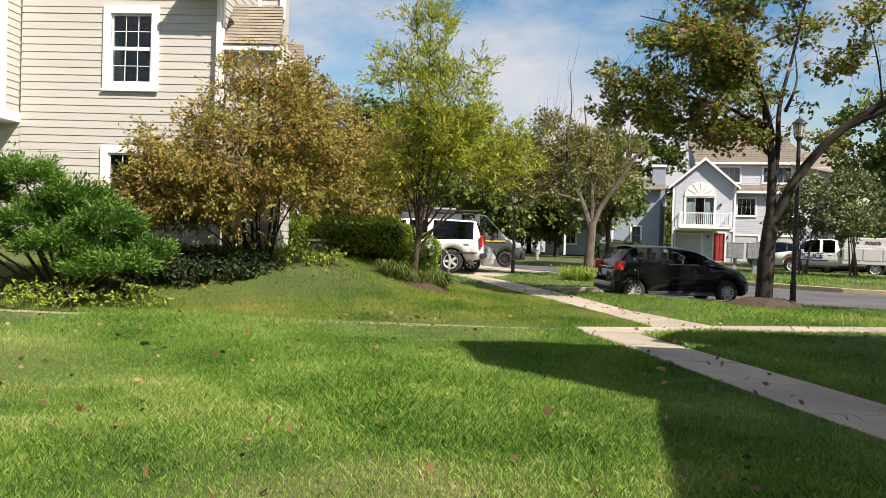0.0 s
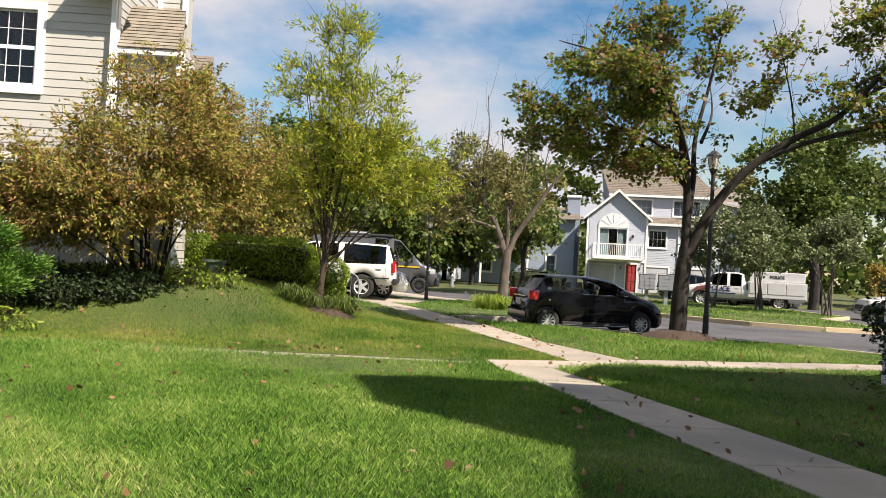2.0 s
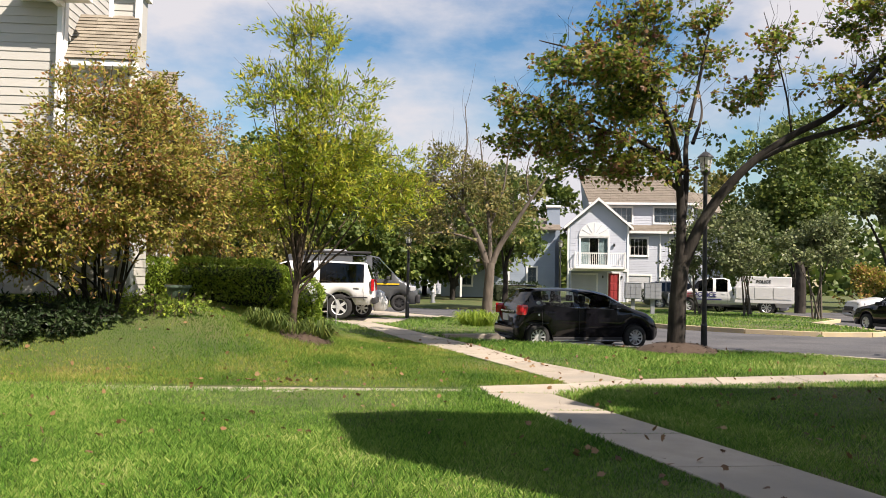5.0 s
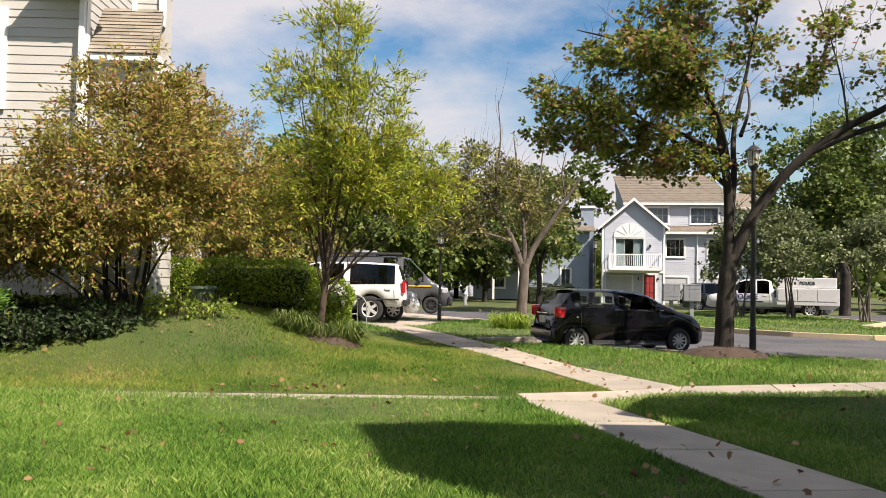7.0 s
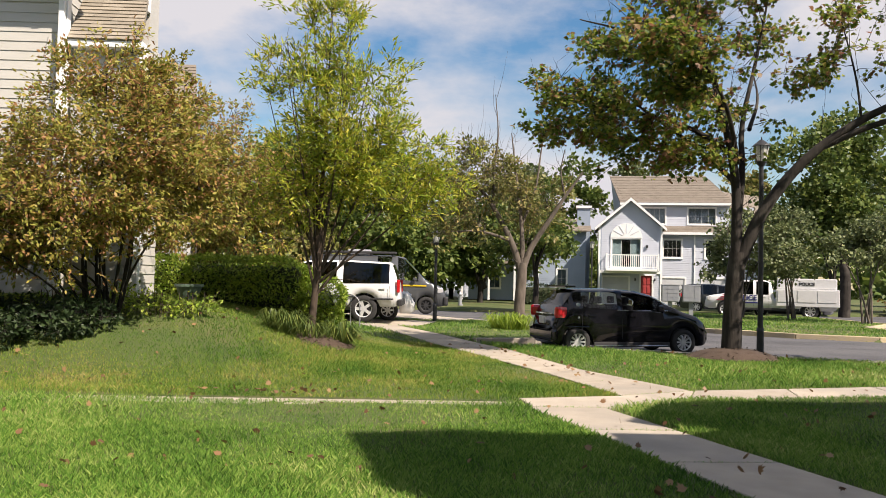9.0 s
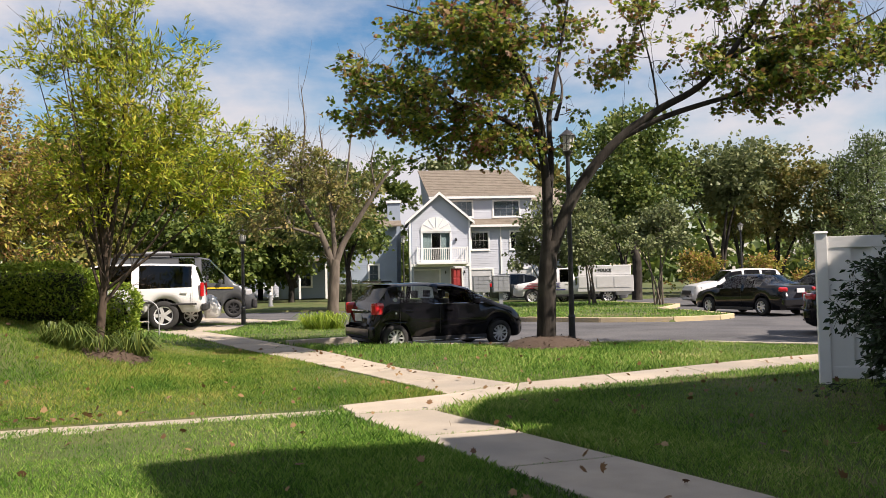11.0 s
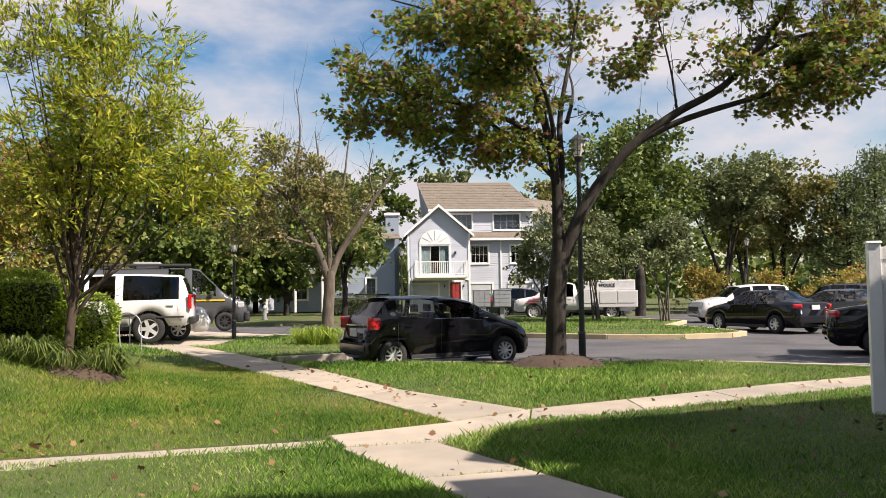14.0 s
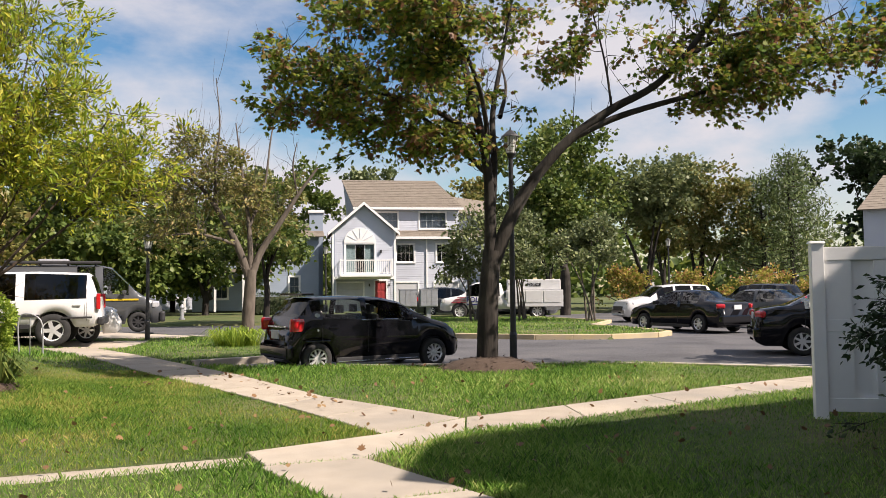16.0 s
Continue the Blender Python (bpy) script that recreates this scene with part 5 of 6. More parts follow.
V, F = tubes([(np.array([(0.55, 0, 1.46), (0.35, 0, 1.62)]), np.array([0.006, 0.003]))], 5)
soup("aerial", V, F, M_PLAST, hatch)
lamp_block(hatch, "hanging_tag", 2.15, 0.1, 1.12, 0.02, 0.16, 0.1, M_YEL, 0.005, 0, "yellow tag behind the windscreen")

SUV_TOP = [(0, 0.7), (0.02, 1.05), (0.05, 1.2), (0.22, 1.78), (0.35, 1.86), (1.5, 1.9), (2.8, 1.88), (3.1, 1.8), (3.65, 1.25), (3.9, 1.2), (4.7, 1.12), (4.95, 1.0), (5.05, 0.6)]
suv = car("white_suv", pose(-2.4, 24.1, 0.08, 0, 0, 178), "large white sport utility vehicle parked in the driveway", 5.05, 1.95, (1.1, 4.05), 0.41, SUV_TOP, [(0, 1.2), (5.05, 1.1)], 0.48, [(0.34, 1.75), (1.95, 2.6), (2.72, 3.4)], [("rear_window", 0.06, 0.24), ("windscreen", 3.05, 3.66)], P_WHITE, G_TINT, 0.84, 5)
for sd in (-1, 1):
    lamp_block(suv, "tail_light", 0.06, sd * 0.875, 1.12, 0.1, 0.08, 0.4, M_TAIL, 0.025)
    lamp_block(suv, "side_moulding", 2.5, sd * 0.985, 0.78, 2.2, 0.03, 0.06, M_PLAST, 0.01)
    lamp_block(suv, "lower_moulding", 0.55, sd * 0.96, 0.72, 0.7, 0.04, 0.05, M_PLAST, 0.01)
lamp_block(suv, "rear_bumper", 0.0, 0, 0.62, 0.16, 1.8, 0.2, M_PLAST, 0.04)

SED_TOP = [(0, 0.6), (0.03, 0.88), (0.1, 1.02), (0.5, 1.08), (0.72, 1.1), (1.35, 1.4), (1.7, 1.45), (2.4, 1.44), (2.75, 1.36), (3.35, 1.02), (3.6, 0.95), (4.2, 0.84), (4.4, 0.72), (4.5, 0.5)]
SED_BELT = [(0, 1.0), (0.7, 1.0), (2.0, 0.95), (3.4, 0.9), (4.5, 0.75)]


def sedan(name, m, label, body, glass, rear=True):
    c = car(name, m, label, 4.5, 1.75, (0.95, 3.62), 0.31, SED_TOP, SED_BELT, 0.2, [(1.02, 1.78), (1.9, 3.0)], [("rear_window", 0.74, 1.36), ("windscreen", 2.72, 3.36)], body, glass, 0.74, 7)
    for sd in (-1, 1):
        lamp_block(c, "tail_light", 0.115, sd * 0.68, 0.9, 0.14, 0.3, 0.16, M_TAIL, 0.06, sd * -0.5)
        lamp_block(c, "headlight", 4.25, sd * 0.62, 0.7, 0.3, 0.24, 0.13, M_HEAD, 0.04, sd * -0.4)
    lamp_block(c, "number_plate", 0.02, 0, 0.86, 0.03, 0.34, 0.15, M_PLATE, 0.006)
    lamp_block(c, "rear_bumper", 0.03, 0, 0.48, 0.16, 1.55, 0.26, body, 0.05)
    return c


sedan("black_sedan", pose(19.12, 24.55, -0.12, 0, 0, 97), "black four-door sedan parked beside the grass island", P_BLACK, G_CAR)
sedan("black_sedan", pose(16.05, 14.5, -0.12, 0, 0, -36), "glossy black sedan with alloy wheels parked by the fence", P_BLACK, G_CAR)
sedan("grey_sedan", pose(23.2, 25.6, -0.12, 0, 0, 100), "dark grey sedan in the car park", P_GREY, G_CAR)
sedan("silver_sedan", pose(20.6, 41.6, -0.12, 0, 0, -25), "silver sedan beyond the police truck", P_SILVER, G_CAR)
XUV_TOP = [(0, 0.7), (0.03, 1.0), (0.1, 1.2), (0.4, 1.62), (0.7, 1.68), (1.8, 1.7), (2.6, 1.62), (3.3, 1.15), (3.6, 1.08), (4.3, 0.95), (4.5, 0.6)]


def crossover(name, m, label, body, glass=None):
    c = car(name, m, label, 4.5, 1.85, (0.9, 3.6), 0.34, XUV_TOP, [(0, 1.12), (2, 1.05), (4.5, 0.85)], 0.24, [(0.5, 1.2), (1.3, 2.05), (2.15, 2.95)], [("rear_window", 0.12, 0.38), ("windscreen", 2.62, 3.3)], body, glass or G_TINT, 0.8, 7)
    for sd in (-1, 1):
        lamp_block(c, "tail_light", 0.1, sd * 0.78, 1.02, 0.16, 0.2, 0.22, M_TAIL, 0.04)
        lamp_block(c, "headlight", 4.2, sd * 0.72, 0.82, 0.34, 0.2, 0.16, M_HEAD, 0.05, sd * -0.5)
    lamp_block(c, "front_grille", 4.48, 0, 0.62, 0.05, 1.0, 0.2, M_PLAST, 0.02)
    return c


crossover("white_crossover", pose(23.6, 32.2, -0.12, 0, 0, 170), "white crossover parked across the car park", P_WHITE)
crossover("dark_crossover", pose(29.6, 33.0, -0.12, 0, 0, 100), "dark crossover in the far parking row", P_DGREY)
crossover("black_crossover", pose(32.8, 31.6, -0.12, 0, 0, 100), "black crossover in the far parking row", P_BLACK)
crossover("small_white_car", pose(-1.72, 26.0, 0.05, 0, 0, 2), "small white car behind the sport utility vehicle", P_WHITE)
crossover("grey_crossover", pose(18.4, 45.6, -0.1, 0, 0, -15), "grey crossover parked in front of the garages", P_GREY)

VAN_TOP = [(0, 1.2), (0.02, 2.3), (0.15, 2.42), (3.6, 2.44), (4.05, 2.36), (4.9, 1.5), (5.1, 1.32), (5.55, 1.18), (5.75, 0.98), (5.82, 0.6)]
van = car("camper_van", pose(-1.05, 33.2, 0.0, 0, 0, 1), "dark grey camper van with roof rack and yellow stripe", 5.82, 2.0, (1.1, 4.95), 0.36, VAN_TOP, [(0, 1.4), (4.4, 1.38), (5.82, 1.1)], 0.32, [(2.9, 3.5), (3.75, 4.62)], [("rear_window", 0.0, 0.01), ("windscreen", 4.1, 4.95)], P_GREY, G_CAR, 0.88, 8, rim=M_PLAST)
boxp("roof_rack", 0.6, -0.95, 2.47, 3.7, -0.72, 2.57, M_PLAST, van, 0.03, "black awning tube along the roof")
boxp("roof_box", 1.6, -0.4, 2.44, 2.6, 0.4, 2.66, M_GREYM, van, 0.06, "grey roof air conditioner")
for x in (0.8, 1.7, 2.6, 3.5):
    boxp("rack_bar", x - 0.03, -0.9, 2.43, x + 0.03, 0.9, 2.48, M_PLAST, van)
boxp("side_stripe", 2.85, -1.012, 1.15, 4.95, -0.985, 1.21, M_YEL, van, 0.0, "yellow side stripe")
lamp_block(van, "headlight", 5.5, -0.82, 1.0, 0.3, 0.24, 0.24, M_HEAD, 0.06, 0.5)
lamp_block(van, "front_bumper", 5.78, 0, 0.55, 0.2, 1.9, 0.4, M_PLAST, 0.08)


def lettering(text, size, m, material, parent):
    cu = bpy.data.curves.new("lettering", "FONT")
    cu.body, cu.size, cu.extrude, cu.align_x = text, size, 0.004, "CENTER"
    cu.offset = 0.008
    cu.materials.append(material)
    o = new("lettering", cu)
    o.parent = parent
    o.matrix_basis = m
    return o


TRK_TOP = [(0, 0.75), (0.02, 1.0), (2.95, 1.0), (3.0, 1.5), (3.1, 1.86), (3.4, 1.95), (4.4, 1.93), (4.7, 1.82), (5.2, 1.28), (5.4, 1.22), (6.15, 1.1), (6.3, 0.95), (6.36, 0.6)]
truck = car("police_truck", pose(19.15, 40.5, -0.12, 0, 0, 156), "white police utility truck with blue lettering and red stripes", 6.36, 2.0, (1.25, 5.3), 0.4, TRK_TOP, [(0, 1.2), (6.36, 1.18)], 0.42, [(3.2, 3.8), (3.95, 4.95)], [("rear_window", 3.0, 3.08), ("windscreen", 4.66, 5.22)], P_WHITE, G_TINT, 0.84, 8, category="truck")
boxp("service_body", -0.1, -1.08, 0.62, 2.85, 1.08, 1.5, P_WHITE, truck, 0.03, "white locker body")
boxp("canopy", 0.0, -0.85, 1.5, 2.8, 0.85, 2.05, P_WHITE, truck, 0.05)
for sd in (-1, 1):
    for i in range(3):
        boxp("locker_door", 0.05 + i * 0.93, sd * 1.09 - 0.008, 0.85, 0.05 + i * 0.93 + 0.86, sd * 1.09 + 0.008, 1.44, P_WHITE, truck, 0.005)
    rz = 180 if sd > 0 else 0
    lettering("POLICE", 0.36, pose(4.35, sd * 1.0 + sd * 0.012, 0.9, 90, 0, rz), M_BLUETXT, truck)
    lettering("POLICE", 0.22, pose(1.4, sd * 0.862, 1.7, 90, 0, rz), M_PLAST, truck)
    for i in range(4):
        boxp("stripe", 4.95, sd * 0.995 - 0.01, 0.86 + i * 0.09, 5.75 - i * 0.1, sd * 0.995 + 0.01, 0.89 + i * 0.09, M_REDSTR, truck)
boxp("swoosh", 3.5, 0.992, 0.74, 4.9, 1.008, 0.8, M_BLUETXT, truck)
boxp("light_bar", 3.6, -0.6, 1.95, 3.85, 0.6, 2.06, M_PLAST, truck, 0.02)
lamp_block(truck, "headlight", 6.15, 0.8, 0.95, 0.25, 0.25, 0.2, M_HEAD, 0.04, 0.4)


# ---------- houses ----------
def cut_rect(x0, x1, z0, z1, holes):
    """A rectangle minus holes, as smaller rectangles."""
    rects = [(x0, x1, z0, z1)]
    for hx0, hx1, hz0, hz1 in holes:
        nxt = []
        for a, b, c, d in rects:
            if hx1 <= a or hx0 >= b or hz1 <= c or hz0 >= d:
                nxt.append((a, b, c, d))
                continue
            if c < hz0:
                nxt.append((a, b, c, hz0))
            if hz1 < d:
                nxt.append((a, b, hz1, d))
            lo, hi = max(c, hz0), min(d, hz1)
            if a < hx0:
                nxt.append((a, hx0, lo, hi))
            if hx1 < b:
                nxt.append((hx1, b, lo, hi))
        rects = nxt
    return rects


def clad_wall(parent, m, x0, x1, z0, z1, holes, material, step, pieces, gable=None, thick=0.2):
    """A wall of lapped boards facing -y in the frame m. pieces: each board an object; else one joined mesh. gable: (apex x, apex z)."""
    bm = bmesh.new()
    for a, b, c, d in cut_rect(x0, x1, z0, z1, holes):
        box(bm, a, 0.03, c, b, thick, d, 0, m)
    if gable:
        vs = [bm.verts.new(m @ Vector(p)) for p in ((x0, 0.03, z1), (x1, 0.03, z1), (gable[0], 0.03, gable[1]), (x0, thick, z1), (x1, thick, z1), (gable[0], thick, gable[1]))]
        for f in ((0, 1, 2), (5, 4, 3), (0, 3, 4, 1), (1, 4, 5, 2), (2, 5, 3, 0)):
            bm.faces.new([vs[i] for i in f])
    wall = part("wall", bm, material, parent)
    V, F = [], []
    z = z0
    top = gable[1] if gable else z1
    while z < top - 0.02:
        zh = min(z + step, top)
        a0, b0 = x0, x1
        if gable and z >= z1:
            q = (z + step * 0.5 - z1) / (gable[1] - z1)
            if q >= 1:
                break
            a0, b0 = x0 + (gable[0] - x0) * q, x1 + (gable[0] - x1) * q
        for a, b, c, d in cut_rect(a0, b0, z, zh, holes):
            if b - a < 0.03 or d - c < 0.03:
                continue
            q0, q1 = (c - z) / step, (d - z) / step
            vs = [(a, 0.008, c), (b, 0.008, c), (b, 0.022 * q1, d), (a, 0.022 * q1, d), (a, 0.03, c), (b, 0.03, c), (b, 0.031, d), (a, 0.031, d)]
            fs = [(0, 1, 2, 3), (4, 5, 1, 0), (0, 3, 7, 4), (1, 5, 6, 2), (3, 2, 6, 7)]
            vs = [m @ Vector(v) for v in vs]
            if pieces:
                soup("siding_board", vs, fs, material, wall)
            else:
                n = len(V)
                V += vs
                F += [tuple(i + n for i in f) for f in fs]
        z += step
    if not pieces:
        soup("siding", V, F, material, wall)["kind"] = "stuff"
    return wall


def window(parent, m, x0, x1, z0, z1, cols=3, rows=2, sashes=2, trim=0.1, curtain=False, sill=True):
    """A framed sash window in the frame m, in a wall that faces -y."""
    w = new("window")
    w.parent = parent
    w.matrix_basis = m
    t = 0.042
    for nm, a, b, c, d in (("casing", x0 - trim, x0, z0 - trim, z1 + trim), ("casing", x1, x1 + trim, z0 - trim, z1 + trim), ("casing", x0, x1, z1, z1 + trim), ("casing", x0, x1, z0 - trim, z0)):
        boxp(nm, a, -0.035, c, b, 0.1, d, M_WHITE, w, 0.006)
    if sill:
        boxp("sill", x0 - trim - 0.02, -0.06, z0 - trim - 0.02, x1 + trim + 0.02, -0.03, z0 - trim + 0.025, M_WHITE, w, 0.006)
    h = (z1 - z0) / sashes
    for s in range(sashes):
        a, b, c, d = x0, x1, z0 + s * h, z0 + (s + 1) * h
        yy = 0.03 + 0.025 * (s > 0)
        for q in ((a, b, c, c + t), (a, b, d - t, d), (a, a + t, c + t, d - t), (b - t, b, c + t, d - t)):
            boxp("sash", q[0], yy - 0.015, q[2], q[1], yy + 0.02, q[3], M_WHITE, w)
        for i in range(1, cols):
            x = a + t + (b - a - 2 * t) * i / cols
            boxp("muntin", x - 0.007, yy - 0.006, c + t, x + 0.007, yy + 0.006, d - t, M_WHITE, w)
        for i in range(1, rows):
            z = c + t + (d - c - 2 * t) * i / rows
            boxp("muntin", a + t, yy - 0.007, z - 0.007, b - t, yy + 0.005, z + 0.007, M_WHITE, w)
        p = boxp("pane", a + t, yy + 0.006, c + t, b - t, yy + 0.011, d - t, M_PANE, w)
        p.visible_shadow = False
    if curtain:
        boxp("curtain", x0 + 0.02, 0.14, z0, x0 + (x1 - x0) * 0.35, 0.16, z1, M_CURT, w)
        boxp("curtain", x1 - (x1 - x0) * 0.35, 0.14, z0, x1 - 0.02, 0.16, z1, M_CURT, w)
    bm = bmesh.new()
    box(bm, x0 - 0.02, 0.12, z0 - 0.02, x1 + 0.02, 0.9, z1 + 0.02)
    bmesh.ops.delete(bm, geom=[f for f in bm.faces if f.calc_center_median().y < 0.13], context="FACES")
    part("room", bm, M_DARK, w, "dark room behind the pane")
    return w


def shingle_roof(parent, name, a, b, c, d, material, rows, cols, pieces=False, thick=0.06):
    """A roof plane from eave a-b up to ridge d-c, with overlapping shingle courses."""
    a, b, c, d = (Vector(v) for v in (a, b, c, d))
    n = (b - a).cross(d - a).normalized()
    if n.z < 0:
        n = -n
    base = soup(name, [a, b, c, d, a - n * thick, b - n * thick, c - n * thick, d - n * thick], [(0, 1, 2, 3), (7, 6, 5, 4), (0, 4, 5, 1), (1, 5, 6, 2), (2, 6, 7, 3), (3, 7, 4, 0)], material, parent)
    V, F = [], []
    for i in range(rows):
        l0, r0 = a.lerp(d, i / rows), b.lerp(c, i / rows)
        l1, r1 = a.lerp(d, (i + 1) / rows), b.lerp(c, (i + 1) / rows)
        cuts = [0.0]
        while cuts[-1] < 1:
            cuts.append(min(1.0, cuts[-1] + random.uniform(0.6, 1.4) / cols))
        for u, v in zip(cuts[:-1], cuts[1:]):
            u2, v2 = u + 0.001, v - 0.001
            lift = n * random.uniform(0.016, 0.026)
            vs = [l0.lerp(r0, u2) + lift, l0.lerp(r0, v2) + lift, l1.lerp(r1, v2) + n * 0.004, l1.lerp(r1, u2) + n * 0.004, l0.lerp(r0, u2), l0.lerp(r0, v2)]
            fs = [(0, 1, 2, 3), (4, 5, 1, 0), (0, 3, 4), (1, 5, 2)]
            if pieces:
                soup("shingle", vs, fs, material, base)
            else:
                k = len(V)
                V += vs
                F += [tuple(q + k for q in f) for f in fs]
    if not pieces:
        soup("shingles", V, F, material, base)["kind"] = "stuff"
    return base


# cream house beside the lawn
ch = root("cream_house", pose(0, 0, 0), "cream clapboard townhouse with white trim and tan shingle roof", "house")
m0 = pose(0, 12.8, 0)
W1, W2 = (-8.35, -7.4, 4.63, 6.2), (-8.35, -7.4, 1.75, 3.04)
clad_wall(ch, m0, -14.0, -10.46, 0.3, 3.66, [], M_CREAM, 0.172, True)
clad_wall(ch, m0, -10.45, -5.86, 0.5, 9.2, [W1, W2], M_CREAM, 0.172, True)
window(ch, m0, *W1, 3, 2, 2, 0.17)
window(ch, m0, *W2, 3, 2, 1, 0.17)
boxp("corner_board", -5.87, 12.74, 0.5, -5.74, 12.9, 9.2, M_WHITE, ch, 0.006)
bm = bmesh.new()
box(bm, -5.86, 12.64, 0.8, -5.76, 12.735, 6.5, 0.015)
box(bm, -5.87, 12.3, 6.5, -5.75, 12.735, 6.61, 0.01)
part("downspout", bm, M_WHITE, ch, "white downspout")
# projecting bay
m1 = pose(0, 12.15, 0)
clad_wall(ch, m1, -14.0, -10.62, 3.9, 9.2, [], M_CREAM, 0.172, True)
boxp("bay_corner_board", -10.64, 12.09, 3.7, -10.46, 12.27, 9.2, M_WHITE, ch, 0.006)
clad_wall(ch, Matrix.Translation((-10.46, 12.1, 0)) @ Matrix.Rotation(radians(90), 4, "Z"), 0.17, 0.7, 3.9, 9.2, [], M_CREAM, 0.172, True)
boxp("bay_soffit", -14.0, 12.1, 3.68, -10.45, 12.85, 3.9, M_WHITE, ch, 0.01)
# chimney chase on the end wall, with a shingled shoulder
m2 = pose(0, 13.0, 0)
clad_wall(ch, m2, -5.74, -4.56, 0.7, 5.45, [], M_CREAM, 0.172, True)
boxp("corner_board", -4.56, 12.93, 0.7, -4.42, 13.1, 5.5, M_WHITE, ch, 0.006)
clad_wall(ch, Matrix.Translation((-4.43, 13.1, 0)) @ Matrix.Rotation(radians(90), 4, "Z"), 0, 0.9, 0.7, 5.6, [], M_CREAM, 0.172, False)
clad_wall(ch, Matrix.Translation((-5.86, 12.9, 0)) @ Matrix.Rotation(radians(90), 4, "Z"), 0, 4.6, 4.6, 7.6, [], M_CREAM, 0.172, True)
boxp("eave_board", -5.74, 12.78, 5.42, -4.42, 13.02, 5.54, M_WHITE, ch, 0.008)
shingle_roof(ch, "shoulder_roof", (-5.74, 12.76, 5.55), (-4.43, 12.76, 5.55), (-4.58, 13.5, 6.63), (-5.74, 13.5, 6.63), M_SHING, 13, 4, True)
clad_wall(ch, pose(0, 13.5, 0), -5.1, -4.66, 6.3, 7.08, [], M_CREAM, 0.15, True)
boxp("corner_board", -5.18, 13.45, 6.3, -5.1, 13.6, 7.08, M_WHITE, ch, 0.004)
boxp("corner_board", -4.66, 13.45, 6.3, -4.56, 13.6, 7.08, M_WHITE, ch, 0.004)
boxp("chimney_body", -5.16, 13.62, 5.6, -4.58, 14.0, 7.08, M_CREAM, ch)
boxp("chimney_cap", -5.25, 13.38, 7.08, -4.5, 14.08, 7.18, M_WHITE, ch, 0.012)
# boxed eave return at the corner, with its gutter
boxp("eave_return", -6.6, 12.25, 6.62, -5.25, 12.78, 6.9, M_WHITE, ch, 0.01, "white boxed eave at the house corner")
boxp("gutter", -6.62, 12.13, 6.78, -5.2, 12.25, 6.92, M_WHITE, ch, 0.02)
boxp("end_wall", -8.2, 17.4, 0.7, -5.7, 17.6, 9.2, M_CREAM, ch)
boxp("gas_meter", -4.8, 12.88, 1.35, -4.65, 12.99, 1.55, M_GREYM, ch, 0.02)
boxp("back_wall", -14, 21.9, 0.3, -8.2, 22.1, 10.5, M_CREAM, ch)
boxp("west_wall", -14.2, 12.2, 0.3, -14.0, 22, 9.4, M_CREAM, ch)
shingle_roof(ch, "main_roof", (-14.3, 11.9, 9.2), (-5.72, 12.5, 9.2), (-5.72, 17.2, 12.6), (-14.3, 17.2, 12.6), M_SHING, 20, 30)
# neighbouring roof further along the row
nb = root("brown_roofed_house", pose(-0.5, 0, -0.2), "neighbouring cream townhouse with weathered brown roof", "house")
clad_wall(nb, pose(0, 24.4, 0), -17, -6.3, 0.2, 6.7, [], M_CREAM, 0.18, False)
boxp("side_wall", -6.5, 24.6, 0.2, -6.3, 25.0, 6.7, M_CREAM, nb)
boxp("eave_board", -17, 24.0, 6.62, -5.97, 24.3, 6.78, M_WHITE, nb, 0.01)
shingle_roof(nb, "roof", (-17, 24.0, 6.8), (-5.97, 24.0, 6.8), (-6.8, 26.7, 8.95), (-17, 26.7, 8.95), M_SHING2, 14, 30)
shingle_roof(nb, "rear_roof", (-17, 29.4, 6.8), (-8.6, 29.4, 6.8), (-6.8, 26.7, 8.95), (-17, 26.7, 8.95), M_SHING2, 14, 30)
# house behind the walker, whose roof shades the lawn
bh = root("shading_house", pose(0, 0, 0), "cream clapboard townhouse end beside the lawn", "house")


def storey(name, pts, z1, roof):
    """An upright block over the outline pts, with a thin roof deck on it."""
    for nm, a, b, mt in ((name, 0.0, z1 - 0.16, M_CREAM), (roof, z1 - 0.16, z1, M_SHING)):
        bm = bmesh.new()
        f = bm.faces.new([bm.verts.new((x, y, a)) for x, y in pts])
        r = bmesh.ops.extrude_face_region(bm, geom=[f])
        bmesh.ops.translate(bm, vec=(0, 0, b - a), verts=[v for v in r["geom"] if isinstance(v, bmesh.types.BMVert)])
        part(nm, bm, mt, bh)


storey("main_wall", [(18, -14), (4.1, -14), (5.13, -4.14), (5.44, -2.07), (5.77, -0.54), (6.02, 1.5), (6.0, 2.25), (18, 2.25)], 5.4, "main_roof_deck")
storey("tower_wall", [(9.0, -2.4), (7.3, -2.45), (6.55, -1.95), (5.91, -1.77), (5.55, 0.2), (6.47, 0.41), (7.1, 0.22), (9.0, 0.0)], 8.3, "tower_roof_deck")
storey("wing_wall", [(18, 2.26), (7.0, 2.26), (7.19, 2.58), (7.39, 2.98), (7.69, 3.42), (8.39, 3.7), (9.79, 3.93), (12.8, 4.4), (18, 5.1)], 6.4, "wing_roof_deck")

